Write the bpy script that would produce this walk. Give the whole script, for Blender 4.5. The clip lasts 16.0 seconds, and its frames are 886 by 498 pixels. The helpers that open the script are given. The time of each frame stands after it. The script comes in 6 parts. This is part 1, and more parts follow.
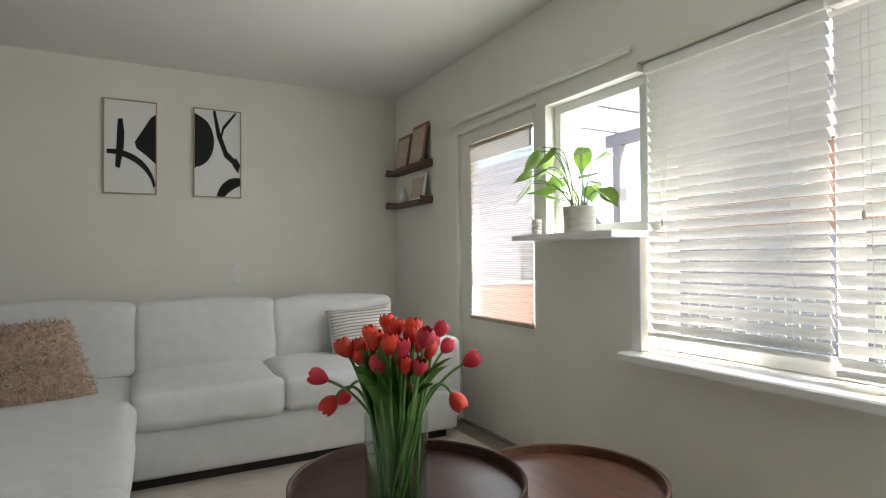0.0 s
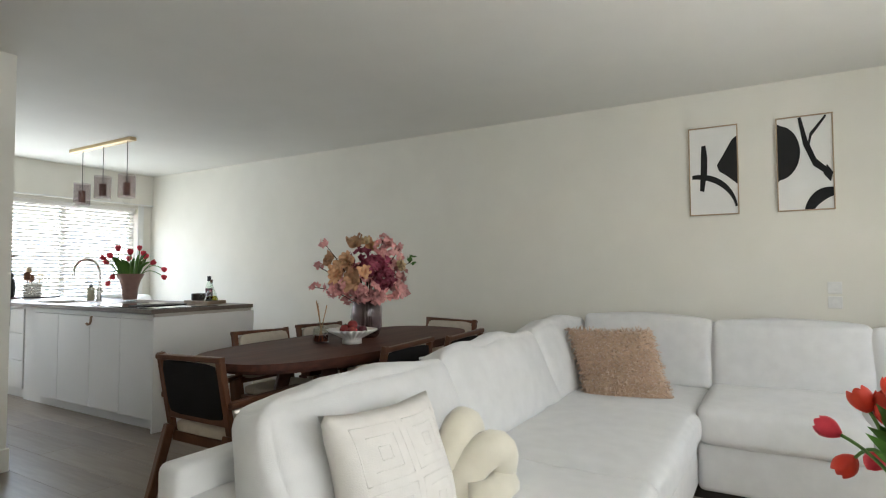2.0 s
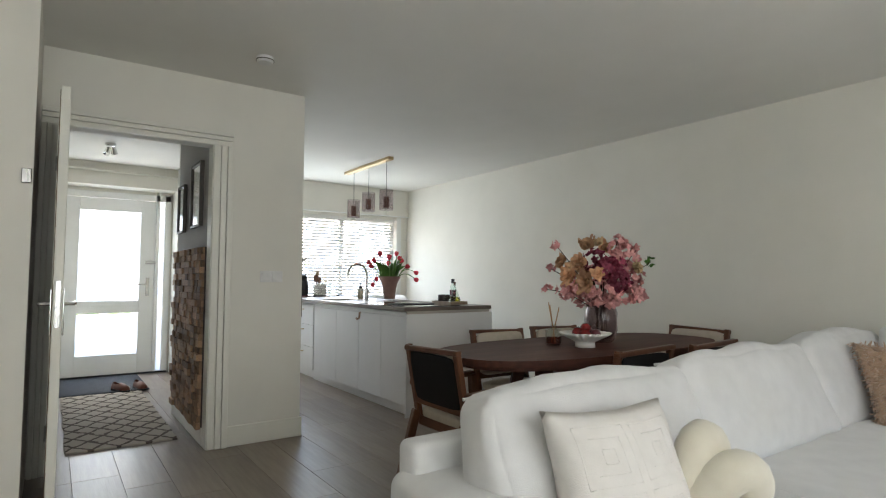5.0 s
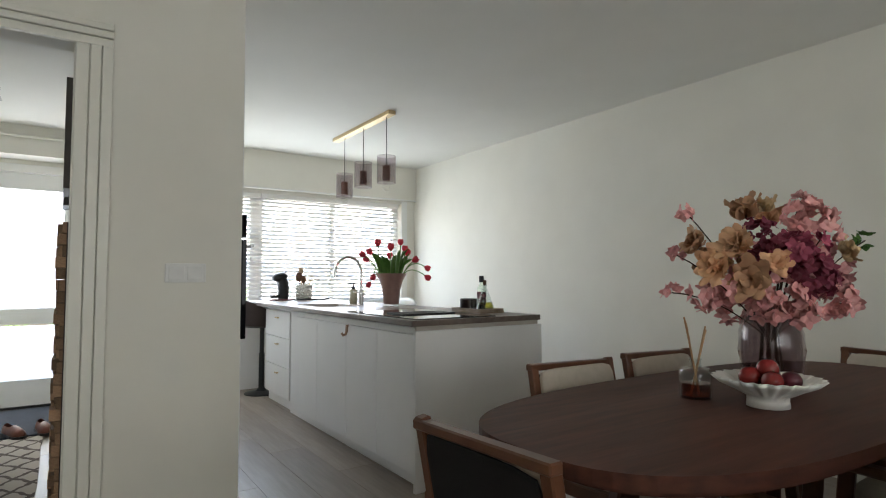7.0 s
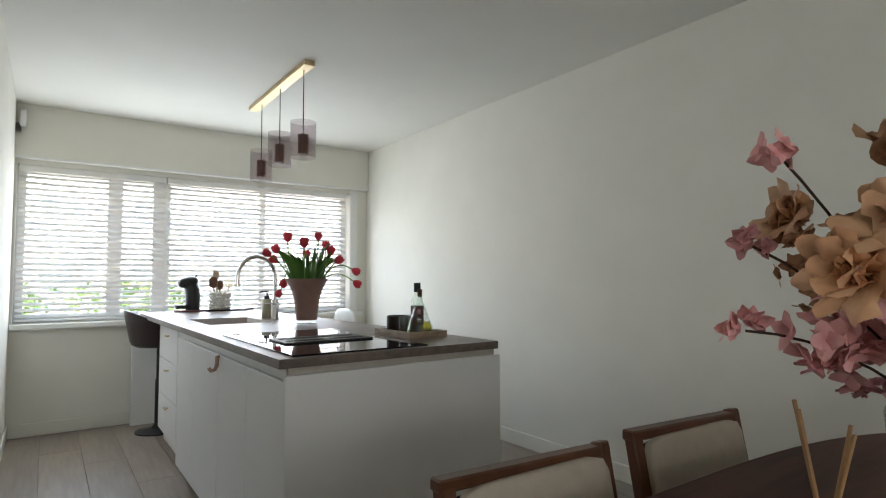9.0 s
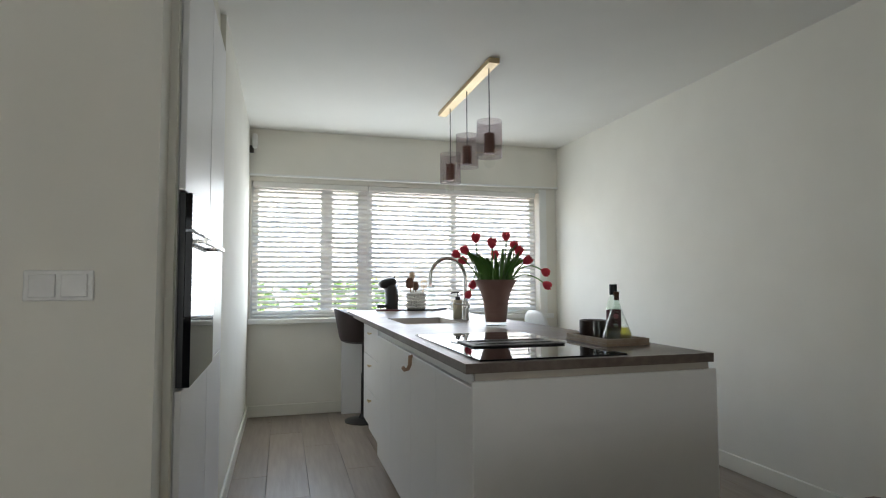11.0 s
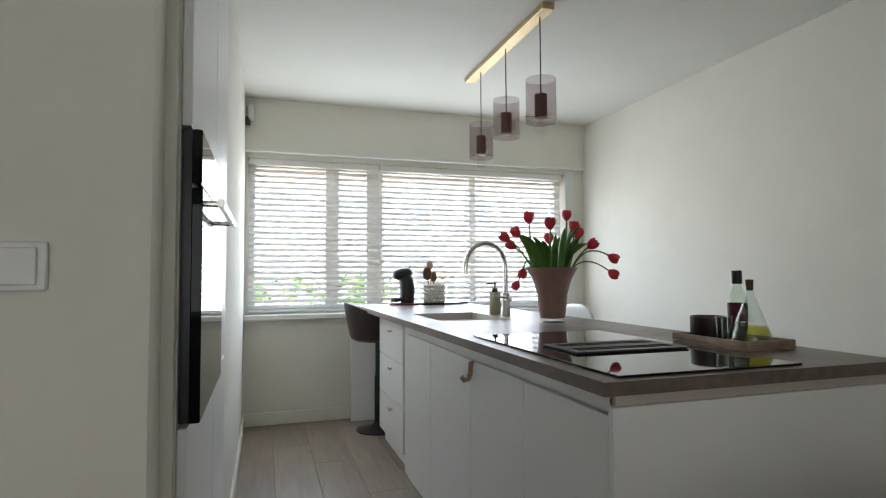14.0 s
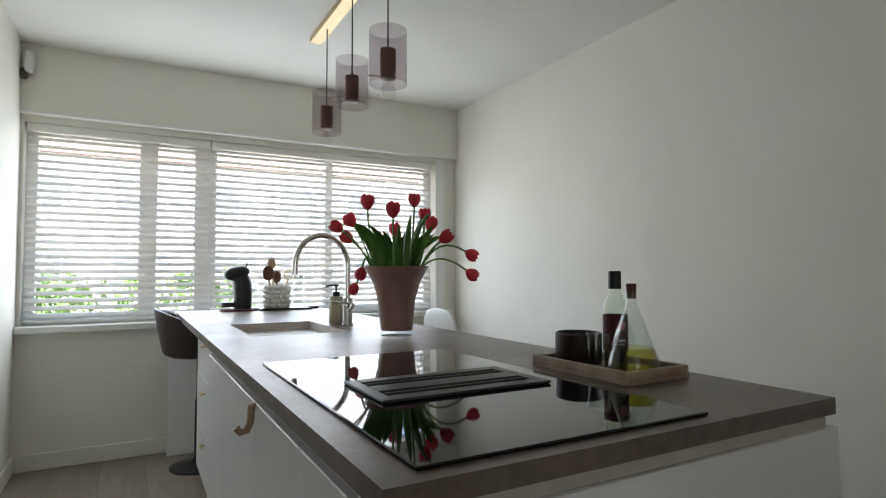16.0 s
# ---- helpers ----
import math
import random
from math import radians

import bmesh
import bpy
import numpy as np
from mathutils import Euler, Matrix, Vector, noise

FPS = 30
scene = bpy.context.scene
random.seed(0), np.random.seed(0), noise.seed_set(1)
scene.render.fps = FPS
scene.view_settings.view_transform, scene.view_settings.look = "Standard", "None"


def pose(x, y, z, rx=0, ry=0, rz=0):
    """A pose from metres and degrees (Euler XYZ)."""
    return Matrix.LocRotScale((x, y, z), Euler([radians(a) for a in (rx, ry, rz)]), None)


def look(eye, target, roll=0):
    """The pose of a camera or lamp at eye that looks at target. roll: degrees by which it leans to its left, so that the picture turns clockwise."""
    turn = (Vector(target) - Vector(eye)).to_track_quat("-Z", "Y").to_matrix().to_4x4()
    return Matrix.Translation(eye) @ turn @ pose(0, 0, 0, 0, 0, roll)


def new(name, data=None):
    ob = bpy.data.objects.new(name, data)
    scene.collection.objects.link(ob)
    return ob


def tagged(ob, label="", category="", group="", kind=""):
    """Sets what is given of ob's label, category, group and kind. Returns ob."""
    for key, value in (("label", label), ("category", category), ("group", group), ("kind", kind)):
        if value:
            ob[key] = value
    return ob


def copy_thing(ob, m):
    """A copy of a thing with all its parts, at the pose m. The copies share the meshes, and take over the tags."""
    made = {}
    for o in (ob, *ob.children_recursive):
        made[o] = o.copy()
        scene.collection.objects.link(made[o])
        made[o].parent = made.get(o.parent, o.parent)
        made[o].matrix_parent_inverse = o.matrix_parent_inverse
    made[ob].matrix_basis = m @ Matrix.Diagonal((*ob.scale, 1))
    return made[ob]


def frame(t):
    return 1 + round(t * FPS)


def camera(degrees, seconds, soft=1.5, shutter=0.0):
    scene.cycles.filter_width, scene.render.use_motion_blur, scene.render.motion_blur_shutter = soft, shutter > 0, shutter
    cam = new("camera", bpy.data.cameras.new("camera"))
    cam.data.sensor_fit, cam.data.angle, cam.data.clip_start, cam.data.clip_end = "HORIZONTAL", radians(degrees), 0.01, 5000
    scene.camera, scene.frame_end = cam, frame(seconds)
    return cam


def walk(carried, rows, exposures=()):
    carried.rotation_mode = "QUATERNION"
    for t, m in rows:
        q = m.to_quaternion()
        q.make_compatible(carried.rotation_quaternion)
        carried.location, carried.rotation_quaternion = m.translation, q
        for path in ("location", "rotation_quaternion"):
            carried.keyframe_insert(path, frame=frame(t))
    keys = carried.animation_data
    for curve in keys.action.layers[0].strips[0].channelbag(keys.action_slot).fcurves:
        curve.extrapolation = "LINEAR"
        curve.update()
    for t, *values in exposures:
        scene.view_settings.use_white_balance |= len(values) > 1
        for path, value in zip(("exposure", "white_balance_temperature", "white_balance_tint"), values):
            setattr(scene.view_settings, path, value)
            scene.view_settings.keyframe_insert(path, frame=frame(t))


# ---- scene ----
cam = camera(76.6, 16.0, soft=1.1)
PATH = [
    (0, (0.283, 0.233, 1.151), (1.23, 1.993, 1.183), -0.4),
    (0.5, (0.335, 0.211, 1.162), (0.717, 2.173, 1.22), -0.5),
    (1, (0.44, 0.211, 1.17), (0.376, 2.209, 1.245), -0.7),
    (1.5, (0.521, 0.229, 1.171), (-0.071, 2.138, 1.25), -0.3),
    (2, (0.626, 0.142, 1.196), (-0.402, 1.856, 1.281), -0.2),
    (2.5, (0.73, 0.102, 1.217), (-0.542, 1.643, 1.311), -0.3),
    (3, (0.804, 0.081, 1.214), (-0.618, 1.484, 1.315), -0.3),
    (3.5, (0.853, 0.091, 1.212), (-0.687, 1.362, 1.321), -0.3),
    (4, (0.873, 0.108, 1.195), (-0.733, 1.293, 1.314), -0.5),
    (6.5, (-0.351, 0.743, 1.144), (-2.003, 1.865, 1.251), 0.3),
    (7, (-0.809, 1.069, 1.153), (-2.463, 2.189, 1.259), -0.1),
    (7.5, (-1.167, 1.34, 1.163), (-2.778, 2.522, 1.266), -0.1),
    (8, (-1.36, 1.725, 1.178), (-2.911, 2.983, 1.284), -0.2),
    (10.5, (-1.721, 2.082, 1.187), (-3.586, 2.795, 1.304), -0.2),
    (11, (-1.719, 2.077, 1.187), (-3.639, 2.626, 1.303), -0.2),
    (11.5, (-1.724, 2.073, 1.182), (-3.669, 2.522, 1.303), -0.4),
    (12, (-1.731, 2.027, 1.172), (-3.689, 2.416, 1.29), -0.4),
    (12.5, (-1.781, 1.848, 1.18), (-3.743, 2.217, 1.289), -0.3),
    (13, (-1.895, 1.762, 1.175), (-3.851, 2.163, 1.273), 0.2),
    (13.5, (-2.149, 1.838, 1.167), (-4.091, 2.307, 1.26), -0.2),
    (14, (-2.355, 1.927, 1.162), (-4.257, 2.536, 1.255), -0.3),
    (14.5, (-2.59, 2.03, 1.167), (-4.425, 2.821, 1.26), -0.1),
    (15, (-2.72, 2.203, 1.158), (-4.48, 3.15, 1.253), 0.0),
    (15.5, (-2.798, 2.373, 1.17), (-4.542, 3.347, 1.262), -0.4),
    (16, (-2.833, 2.389, 1.168), (-4.581, 3.356, 1.255), -0.2),
]
EXPOSURES = [(0.0, 2.9), (0.2, 3.15), (0.5, 3.35), (1.2, 3.6), (1.8, 3.6), (2.5, 3.55), (4.0, 3.45), (7.0, 3.4), (8.0, 3.45), (10.5, 2.92), (11.5, 3.03), (12.5, 3.2), (13.5, 3.12), (15.0, 2.88), (16.0, 2.85)]
walk(cam, [(t, look(eye, target, roll)) for t, eye, target, roll in PATH], EXPOSURES)

# ---------------- light ----------------
world = bpy.data.worlds.new("world")
scene.world = world
world.use_nodes = True
wn = world.node_tree.nodes
sky = wn.new("ShaderNodeTexSky")
sky.sky_type, sky.sun_disc = "NISHITA", False
sky.sun_elevation, sky.sun_rotation = radians(46), radians(160)
sky.air_density, sky.dust_density = 1.0, 3.0
world.node_tree.links.new(sky.outputs[0], wn["Background"].inputs[0])
wn["Background"].inputs[1].default_value = 0.15
sun = new("sun", bpy.data.lights.new("sun", "SUN"))
sun.data.energy, sun.data.angle, sun.data.color = 4.0, radians(3), (1.0, 0.96, 0.9)
sun.matrix_world = look((3.6, -10, 11), (0, 0, 0))


def sky_light(name, eye, target, w, h, watts, tint=(0.94, 1.0, 1.02)):
    """Daylight of one window: an area lamp in its opening."""
    lamp = new(name, bpy.data.lights.new(name, "AREA"))
    lamp.data.shape, lamp.data.size, lamp.data.size_y = "RECTANGLE", w, h
    lamp.data.energy, lamp.data.color = watts, tint
    lamp.matrix_world = look(eye, target)
    return lamp


sky_light("daylight_kitchen", (-6.985, 3.05, 1.48), (0, 3.05, 1.48), 2.4, 1.16, 3.5, (0.91, 1.0, 1.07))
sky_light("daylight_living", (2.27, 0.53, 1.38), (-5, 0.53, 1.38), 2.95, 1.25, 4.0)
sky_light("daylight_small_window", (2.36, 2.39, 1.62), (-5, 2.39, 1.62), 0.54, 0.6, 0.45)
sky_light("daylight_garden_door", (2.285, 3.205, 1.34), (-5, 3.205, 1.34), 0.66, 1.12, 0.8)
sky_light("daylight_front_door", (-7.10, 0.75, 1.1), (0, 0.75, 1.1), 0.62, 1.65, 1.25)

# ---------------- helpers ----------------
def ramp(nodes, links, fac, stops):
    r = nodes.new("ShaderNodeValToRGB")
    r.color_ramp.elements.remove(r.color_ramp.elements[1])
    for i, (p, c) in enumerate(stops):
        e = r.color_ramp.elements[0] if i == 0 else r.color_ramp.elements.new(p)
        e.position, e.color = p, (*c, 1)
    links.new(fac, r.inputs[0])
    return r.outputs[0]


def mat(name, a, b=None, rough=0.5, metal=0.0, scale=20.0, stretch=(1, 1, 1), bump=0.0, bump_scale=None, detail=6.0,
        rough_var=0.08, trans=0.0, ior=1.45, vary=0.0, sheen=0.0, coat=0.0, sss=0.0):
    """A surface whose colour runs from a to b in noise at two scales, with fine relief."""
    m = bpy.data.materials.new(name)
    m.use_nodes = True
    n, l = m.node_tree.nodes, m.node_tree.links
    p = n["Principled BSDF"]
    b = b or tuple(c * 0.88 for c in a)
    co = n.new("ShaderNodeTexCoord")
    mp = n.new("ShaderNodeMapping")
    mp.inputs["Scale"].default_value = stretch
    l.new(co.outputs["Object"], mp.inputs[0])
    n1 = n.new("ShaderNodeTexNoise")
    n1.inputs["Scale"].default_value, n1.inputs["Detail"].default_value = scale, detail
    n2 = n.new("ShaderNodeTexNoise")
    n2.inputs["Scale"].default_value, n2.inputs["Detail"].default_value = scale * 0.12, 3
    l.new(mp.outputs[0], n1.inputs[0]), l.new(mp.outputs[0], n2.inputs[0])
    mix = n.new("ShaderNodeMath")
    mix.operation = "MULTIPLY_ADD"
    mix.inputs[1].default_value = 0.6
    half = n.new("ShaderNodeMath")
    half.operation, half.inputs[1].default_value = "MULTIPLY", 0.4
    l.new(n2.outputs[0], half.inputs[0]), l.new(n1.outputs[0], mix.inputs[0]), l.new(half.outputs[0], mix.inputs[2])
    col = ramp(n, l, mix.outputs[0], [(0.35, a), (0.65, b)])
    if vary:
        oi = n.new("ShaderNodeObjectInfo")
        hv = n.new("ShaderNodeHueSaturation")
        mr = n.new("ShaderNodeMapRange")
        mr.inputs[3].default_value, mr.inputs[4].default_value = 1 - vary, 1 + vary
        l.new(oi.outputs["Random"], mr.inputs[0]), l.new(mr.outputs[0], hv.inputs["Value"]), l.new(col, hv.inputs["Color"])
        col = hv.outputs[0]
    l.new(col, p.inputs["Base Color"])
    rr = n.new("ShaderNodeMapRange")
    rr.inputs[3].default_value, rr.inputs[4].default_value = max(0.0, rough - rough_var), min(1.0, rough + rough_var)
    l.new(n2.outputs[0], rr.inputs[0]), l.new(rr.outputs[0], p.inputs["Roughness"])
    p.inputs["Metallic"].default_value, p.inputs["IOR"].default_value = metal, ior
    p.inputs["Transmission Weight"].default_value = trans
    p.inputs["Sheen Weight"].default_value, p.inputs["Coat Weight"].default_value = sheen, coat
    if sss:
        p.inputs["Subsurface Weight"].default_value, p.inputs["Subsurface Scale"].default_value = sss, 0.02
    if bump:
        n3 = n.new("ShaderNodeTexNoise")
        n3.inputs["Scale"].default_value, n3.inputs["Detail"].default_value = bump_scale or scale * 3, 4
        l.new(mp.outputs[0], n3.inputs[0])
        bp = n.new("ShaderNodeBump")
        bp.inputs["Strength"].default_value, bp.inputs["Distance"].default_value = bump, 0.004
        l.new(n3.outputs[0], bp.inputs["Height"]), l.new(bp.outputs[0], p.inputs["Normal"])
    return m


def glass(name, color=(1, 1, 1), rough=0.0):
    """Thin glass: mostly clear, glossy by Fresnel."""
    m = bpy.data.materials.new(name)
    m.use_nodes = True
    n, l = m.node_tree.nodes, m.node_tree.links
    n.remove(n["Principled BSDF"])
    t, g, mx, f = n.new("ShaderNodeBsdfTransparent"), n.new("ShaderNodeBsdfGlossy"), n.new("ShaderNodeMixShader"), n.new("ShaderNodeLayerWeight")
    t.inputs[0].default_value = (*color, 1)
    g.inputs["Roughness"].default_value = rough
    pw, ma = n.new("ShaderNodeMath"), n.new("ShaderNodeMath")
    pw.operation, pw.inputs[1].default_value = "POWER", 4.0
    ma.operation, ma.inputs[1].default_value, ma.inputs[2].default_value = "MULTIPLY_ADD", 0.8, 0.035
    l.new(f.outputs["Facing"], pw.inputs[0]), l.new(pw.outputs[0], ma.inputs[0])
    l.new(ma.outputs[0], mx.inputs[0]), l.new(t.outputs[0], mx.inputs[1]), l.new(g.outputs[0], mx.inputs[2])
    l.new(mx.outputs[0], n["Material Output"].inputs[0])
    return m


def part(name, bm, material, parent=None, label="", smooth=False, loc=None, rot=(0, 0, 0)):
    me = bpy.data.meshes.new(name)
    bmesh.ops.recalc_face_normals(bm, faces=bm.faces[:])
    if smooth:
        for f in bm.faces:
            f.smooth = True
    bm.to_mesh(me)
    bm.free()
    for mm in (material if isinstance(material, (list, tuple)) else [material]):
        me.materials.append(mm)
    if smooth == "auto":
        me.set_sharp_from_angle(angle=radians(40))
    ob = new(name, me)
    ob.parent = parent
    if loc is not None:
        ob.matrix_basis = pose(*loc, *rot)
    if label:
        tagged(ob, label)
    return ob


def again(ob, loc, rot=(0, 0, 0), name=None):
    """Another object on the same mesh, under the same parent."""
    o = new(name or ob.name.split(".")[0], ob.data)
    o.parent = ob.parent
    o.matrix_basis = pose(*loc, *rot)
    return o


def thing(name, loc, rz=0, label="", category="", group="", kind=""):
    e = new(name)
    e.empty_display_size = 0.05
    e.matrix_basis = pose(*loc, 0, 0, rz)
    return tagged(e, label, category, group, kind)


def box(x0, x1, y0, y1, z0, z1, bevel=0.0, bm=None, seg=1):
    bm = bm or bmesh.new()
    m = Matrix.Translation(((x0 + x1) / 2, (y0 + y1) / 2, (z0 + z1) / 2)) @ Matrix.Diagonal((abs(x1 - x0), abs(y1 - y0), abs(z1 - z0), 1))
    r = bmesh.ops.create_cube(bm, size=1, matrix=m)
    if bevel:
        es = list({e for v in r["verts"] for e in v.link_edges})
        bmesh.ops.bevel(bm, geom=es, offset=bevel, segments=seg, affect="EDGES", profile=0.5)
    return bm


def beam(p, q, w, d, bevel=0.004, bm=None, up=(0, 0, 1)):
    """A straight bar of w x d from p to q."""
    bm = bm or bmesh.new()
    p, q = Vector(p), Vector(q)
    zax = (q - p).normalized()
    xax = Vector(up).cross(zax)
    if xax.length < 1e-3:
        xax = Vector((1, 0, 0))
    xax.normalize()
    yax = zax.cross(xax)
    m = Matrix((xax, yax, zax)).transposed().to_4x4()
    m.translation = (p + q) / 2
    r = bmesh.ops.create_cube(bm, size=1, matrix=m @ Matrix.Diagonal((w, d, (q - p).length, 1)))
    if bevel:
        bmesh.ops.bevel(bm, geom=list({e for v in r["verts"] for e in v.link_edges}), offset=bevel, segments=1, affect="EDGES")
    return bm


def lathe(profile, n=32, bm=None, at=(0, 0, 0), wave=None):
    """Turns (radius, height) round z. wave(a, i): a factor on the radius."""
    bm = bm or bmesh.new()
    rings = []
    for i, (r, z) in enumerate(profile):
        if r < 1e-5:
            rings.append([bm.verts.new((at[0], at[1], at[2] + z))])
        else:
            ring = []
            for k in range(n):
                a = 2 * math.pi * k / n
                rr = r * (wave(a, i) if wave else 1)
                ring.append(bm.verts.new((at[0] + rr * math.cos(a), at[1] + rr * math.sin(a), at[2] + z)))
            rings.append(ring)
    for a, b in zip(rings, rings[1:]):
        for k in range(n):
            k2 = (k + 1) % n
            if len(a) == 1 and len(b) == 1:
                continue
            if len(a) == 1:
                bm.faces.new((a[0], b[k], b[k2]))
            elif len(b) == 1:
                bm.faces.new((a[k], a[k2], b[0]))
            else:
                bm.faces.new((a[k], a[k2], b[k2], b[k]))
    return bm


def tube(pts, r, n=10, bm=None, taper=None):
    """A round rod along points."""
    bm = bm or bmesh.new()
    pts = [Vector(p) for p in pts]
    rings, side = [], None
    for i, p in enumerate(pts):
        d = (pts[min(i + 1, len(pts) - 1)] - pts[max(i - 1, 0)]).normalized()
        if side is None:
            side = d.cross(Vector((0.31, 0.87, 0.11)))
        side = (side - d * side.dot(d)).normalized()
        up = d.cross(side)
        rr = r * (taper(i / max(1, len(pts) - 1)) if taper else 1)
        rings.append([bm.verts.new(p + (side * math.cos(2 * math.pi * k / n) + up * math.sin(2 * math.pi * k / n)) * rr) for k in range(n)])
    for a, b in zip(rings, rings[1:]):
        for k in range(n):
            bm.faces.new((a[k], a[(k + 1) % n], b[(k + 1) % n], b[k]))
    bm.faces.new(rings[0][::-1]), bm.faces.new(rings[-1])
    return bm


def cushion(sx, sy, sz, puff=0.5, cuts=9, wrinkle=0.01, seed=0, power=5.0, bm=None, m=None):
    """A stuffed box of that size about its centre: rounded, swollen in the middle, slightly uneven."""
    own = bmesh.new()
    bmesh.ops.create_cube(own, size=2)
    bmesh.ops.subdivide_edges(own, edges=own.edges[:], cuts=cuts, use_grid_fill=True)
    for v in own.verts:
        x, y, z = v.co
        k = (abs(x) ** power + abs(y) ** power + abs(z) ** power) ** (1 / power)
        x, y, z = x / k, y / k, z / k
        dims = sorted(((sx, 0), (sy, 1), (sz, 2)))
        thin = dims[0][1]
        u, w = [c for i, c in enumerate((x, y, z)) if i != thin]
        grow = 1 - puff * (1 - (1 - u ** 4) * (1 - w ** 4))
        c = [x, y, z]
        c[thin] *= grow
        q = Vector((c[0] * sx / 2, c[1] * sy / 2, c[2] * sz / 2))
        nn = noise.noise_vector(q * 5 + Vector((seed * 3.1, seed * 1.7, seed)))
        v.co = q + nn * wrinkle
    me = bpy.data.meshes.new("tmp")
    own.to_mesh(me)
    own.free()
    bm = bm or bmesh.new()
    if m is not None:
        me.transform(m)
    bm.from_mesh(me)
    bpy.data.meshes.remove(me)
    return bm


def stuffed(sx, sy, sz, r=0.05, puff=0.02, cuts=15, wrinkle=0.006, seed=0, sag=0.0):
    """An upholstered box: edges rounded by r, faces swollen by puff, cloth slightly uneven."""
    bm = bmesh.new()
    bmesh.ops.create_cube(bm, size=2)
    bmesh.ops.subdivide_edges(bm, edges=bm.edges[:], cuts=cuts, use_grid_fill=True)
    half = (sx / 2, sy / 2, sz / 2)
    r = min(r, 0.45 * min(sx, sy, sz))
    for v in bm.verts:
        u = [math.copysign(1 - (1 - abs(c)) ** 1.6, c) for c in v.co]
        p = Vector([u[i] * half[i] for i in range(3)])
        inner = Vector([max(-half[i] + r, min(half[i] - r, p[i])) for i in range(3)])
        d = p - inner
        if d.length > 1e-6:
            p = inner + d.normalized() * r
        for i in range(3):
            a, b = [u[k] for k in range(3) if k != i]
            p[i] += math.copysign(puff * (1 - a * a) * (1 - b * b), u[i]) if abs(u[i]) > 0.9 else 0
        if u[2] > 0:
            p.z -= sag * math.cos(u[0] * 1.4) * math.cos(u[1] * 1.4) * 0.5
        off = Vector((seed * 3.1, seed * 1.7, seed))
        v.co = p + noise.noise_vector(p * 3.5 + off) * wrinkle + noise.noise_vector(p * 11 + off) * wrinkle * 0.4
    return bm


def pillow_point(w, h, t, u, v, s, seed=0):
    """A point of a pillow in its own plane (x across, z up, y thick); u, v from -1 to 1, s the side."""
    x = u * w / 2 * (1 - 0.07 * (1 - v * v))
    z = v * h / 2 * (1 - 0.07 * (1 - u * u))
    k = max(0.0, (1 - u * u) * (1 - v * v))
    y = s * t / 2 * k ** 0.42
    p = Vector((x, y, z))
    return p + noise.noise_vector(p * 7 + Vector((seed, 0, seed))) * 0.007


def pillow(w, h, t, n=16, seed=0, m=None):
    bm = bmesh.new()
    sides = []
    for s in (-1, 1):
        g = [[bm.verts.new(pillow_point(w, h, t, 2 * i / n - 1, 2 * j / n - 1, s, seed)) for i in range(n + 1)] for j in range(n + 1)]
        for j in range(n):
            for i in range(n):
                bm.faces.new((g[j][i], g[j][i + 1], g[j + 1][i + 1], g[j + 1][i]))
        sides.append(g)
    bmesh.ops.remove_doubles(bm, verts=bm.verts[:], dist=0.0008)
    bmesh.ops.recalc_face_normals(bm, faces=bm.faces[:])
    if m is not None:
        bmesh.ops.transform(bm, matrix=m, verts=bm.verts[:])
    return bm


def plane_xy(pts, z0, z1, bevel=0.0, bm=None):
    """A slab with the outline pts."""
    bm = bm or bmesh.new()
    lo = [bm.verts.new((x, y, z0)) for x, y in pts]
    hi = [bm.verts.new((x, y, z1)) for x, y in pts]
    bm.faces.new(lo[::-1])
    top = bm.faces.new(hi)
    n = len(pts)
    for k in range(n):
        bm.faces.new((lo[k], lo[(k + 1) % n], hi[(k + 1) % n], hi[k]))
    if bevel:
        bmesh.ops.bevel(bm, geom=[e for e in top.edges], offset=bevel, segments=2, affect="EDGES")
    return bm


# ---------------- materials ----------------
M_WALL = mat("wall_paint", (0.80, 0.775, 0.70), (0.755, 0.73, 0.655), rough=0.75, scale=3, bump=0.08, bump_scale=180)
M_CEIL = mat("ceiling_paint", (0.80, 0.785, 0.735), (0.77, 0.755, 0.705), rough=0.85, scale=3, bump=0.06, bump_scale=120)
M_TRIM = mat("trim_paint", (0.80, 0.78, 0.70), (0.77, 0.75, 0.67), rough=0.4, scale=6)
M_WHITE = mat("white_lacquer", (0.82, 0.81, 0.80), (0.80, 0.79, 0.78), rough=0.35, scale=5)
M_FRAME = mat("window_paint", (0.82, 0.82, 0.79), (0.79, 0.79, 0.76), rough=0.35, scale=8)
M_FLOOR = mat("floor_plank", (0.30, 0.245, 0.20), (0.22, 0.18, 0.145), rough=0.38, scale=9, stretch=(0.35, 4, 1), bump=0.12, bump_scale=30, vary=0.13)
M_JOINT = mat("floor_joint", (0.15, 0.125, 0.10), rough=0.8)
M_SOFA = mat("sofa_fabric", (0.70, 0.695, 0.685), (0.63, 0.625, 0.615), rough=0.95, scale=14, bump=0.5, bump_scale=380, sheen=0.3)
M_TABLE = mat("walnut", (0.105, 0.036, 0.022), (0.05, 0.018, 0.012), rough=0.58, ior=1.33, scale=7, stretch=(6, 0.6, 6), bump=0.08)
M_CHAIR = mat("chair_wood", (0.145, 0.055, 0.026), (0.07, 0.027, 0.013), rough=0.4, scale=12, stretch=(1, 1, 0.25), bump=0.08)
M_SEAT = mat("chair_fabric", (0.55, 0.48, 0.40), (0.48, 0.42, 0.34), rough=0.95, scale=30, bump=0.4, bump_scale=350)
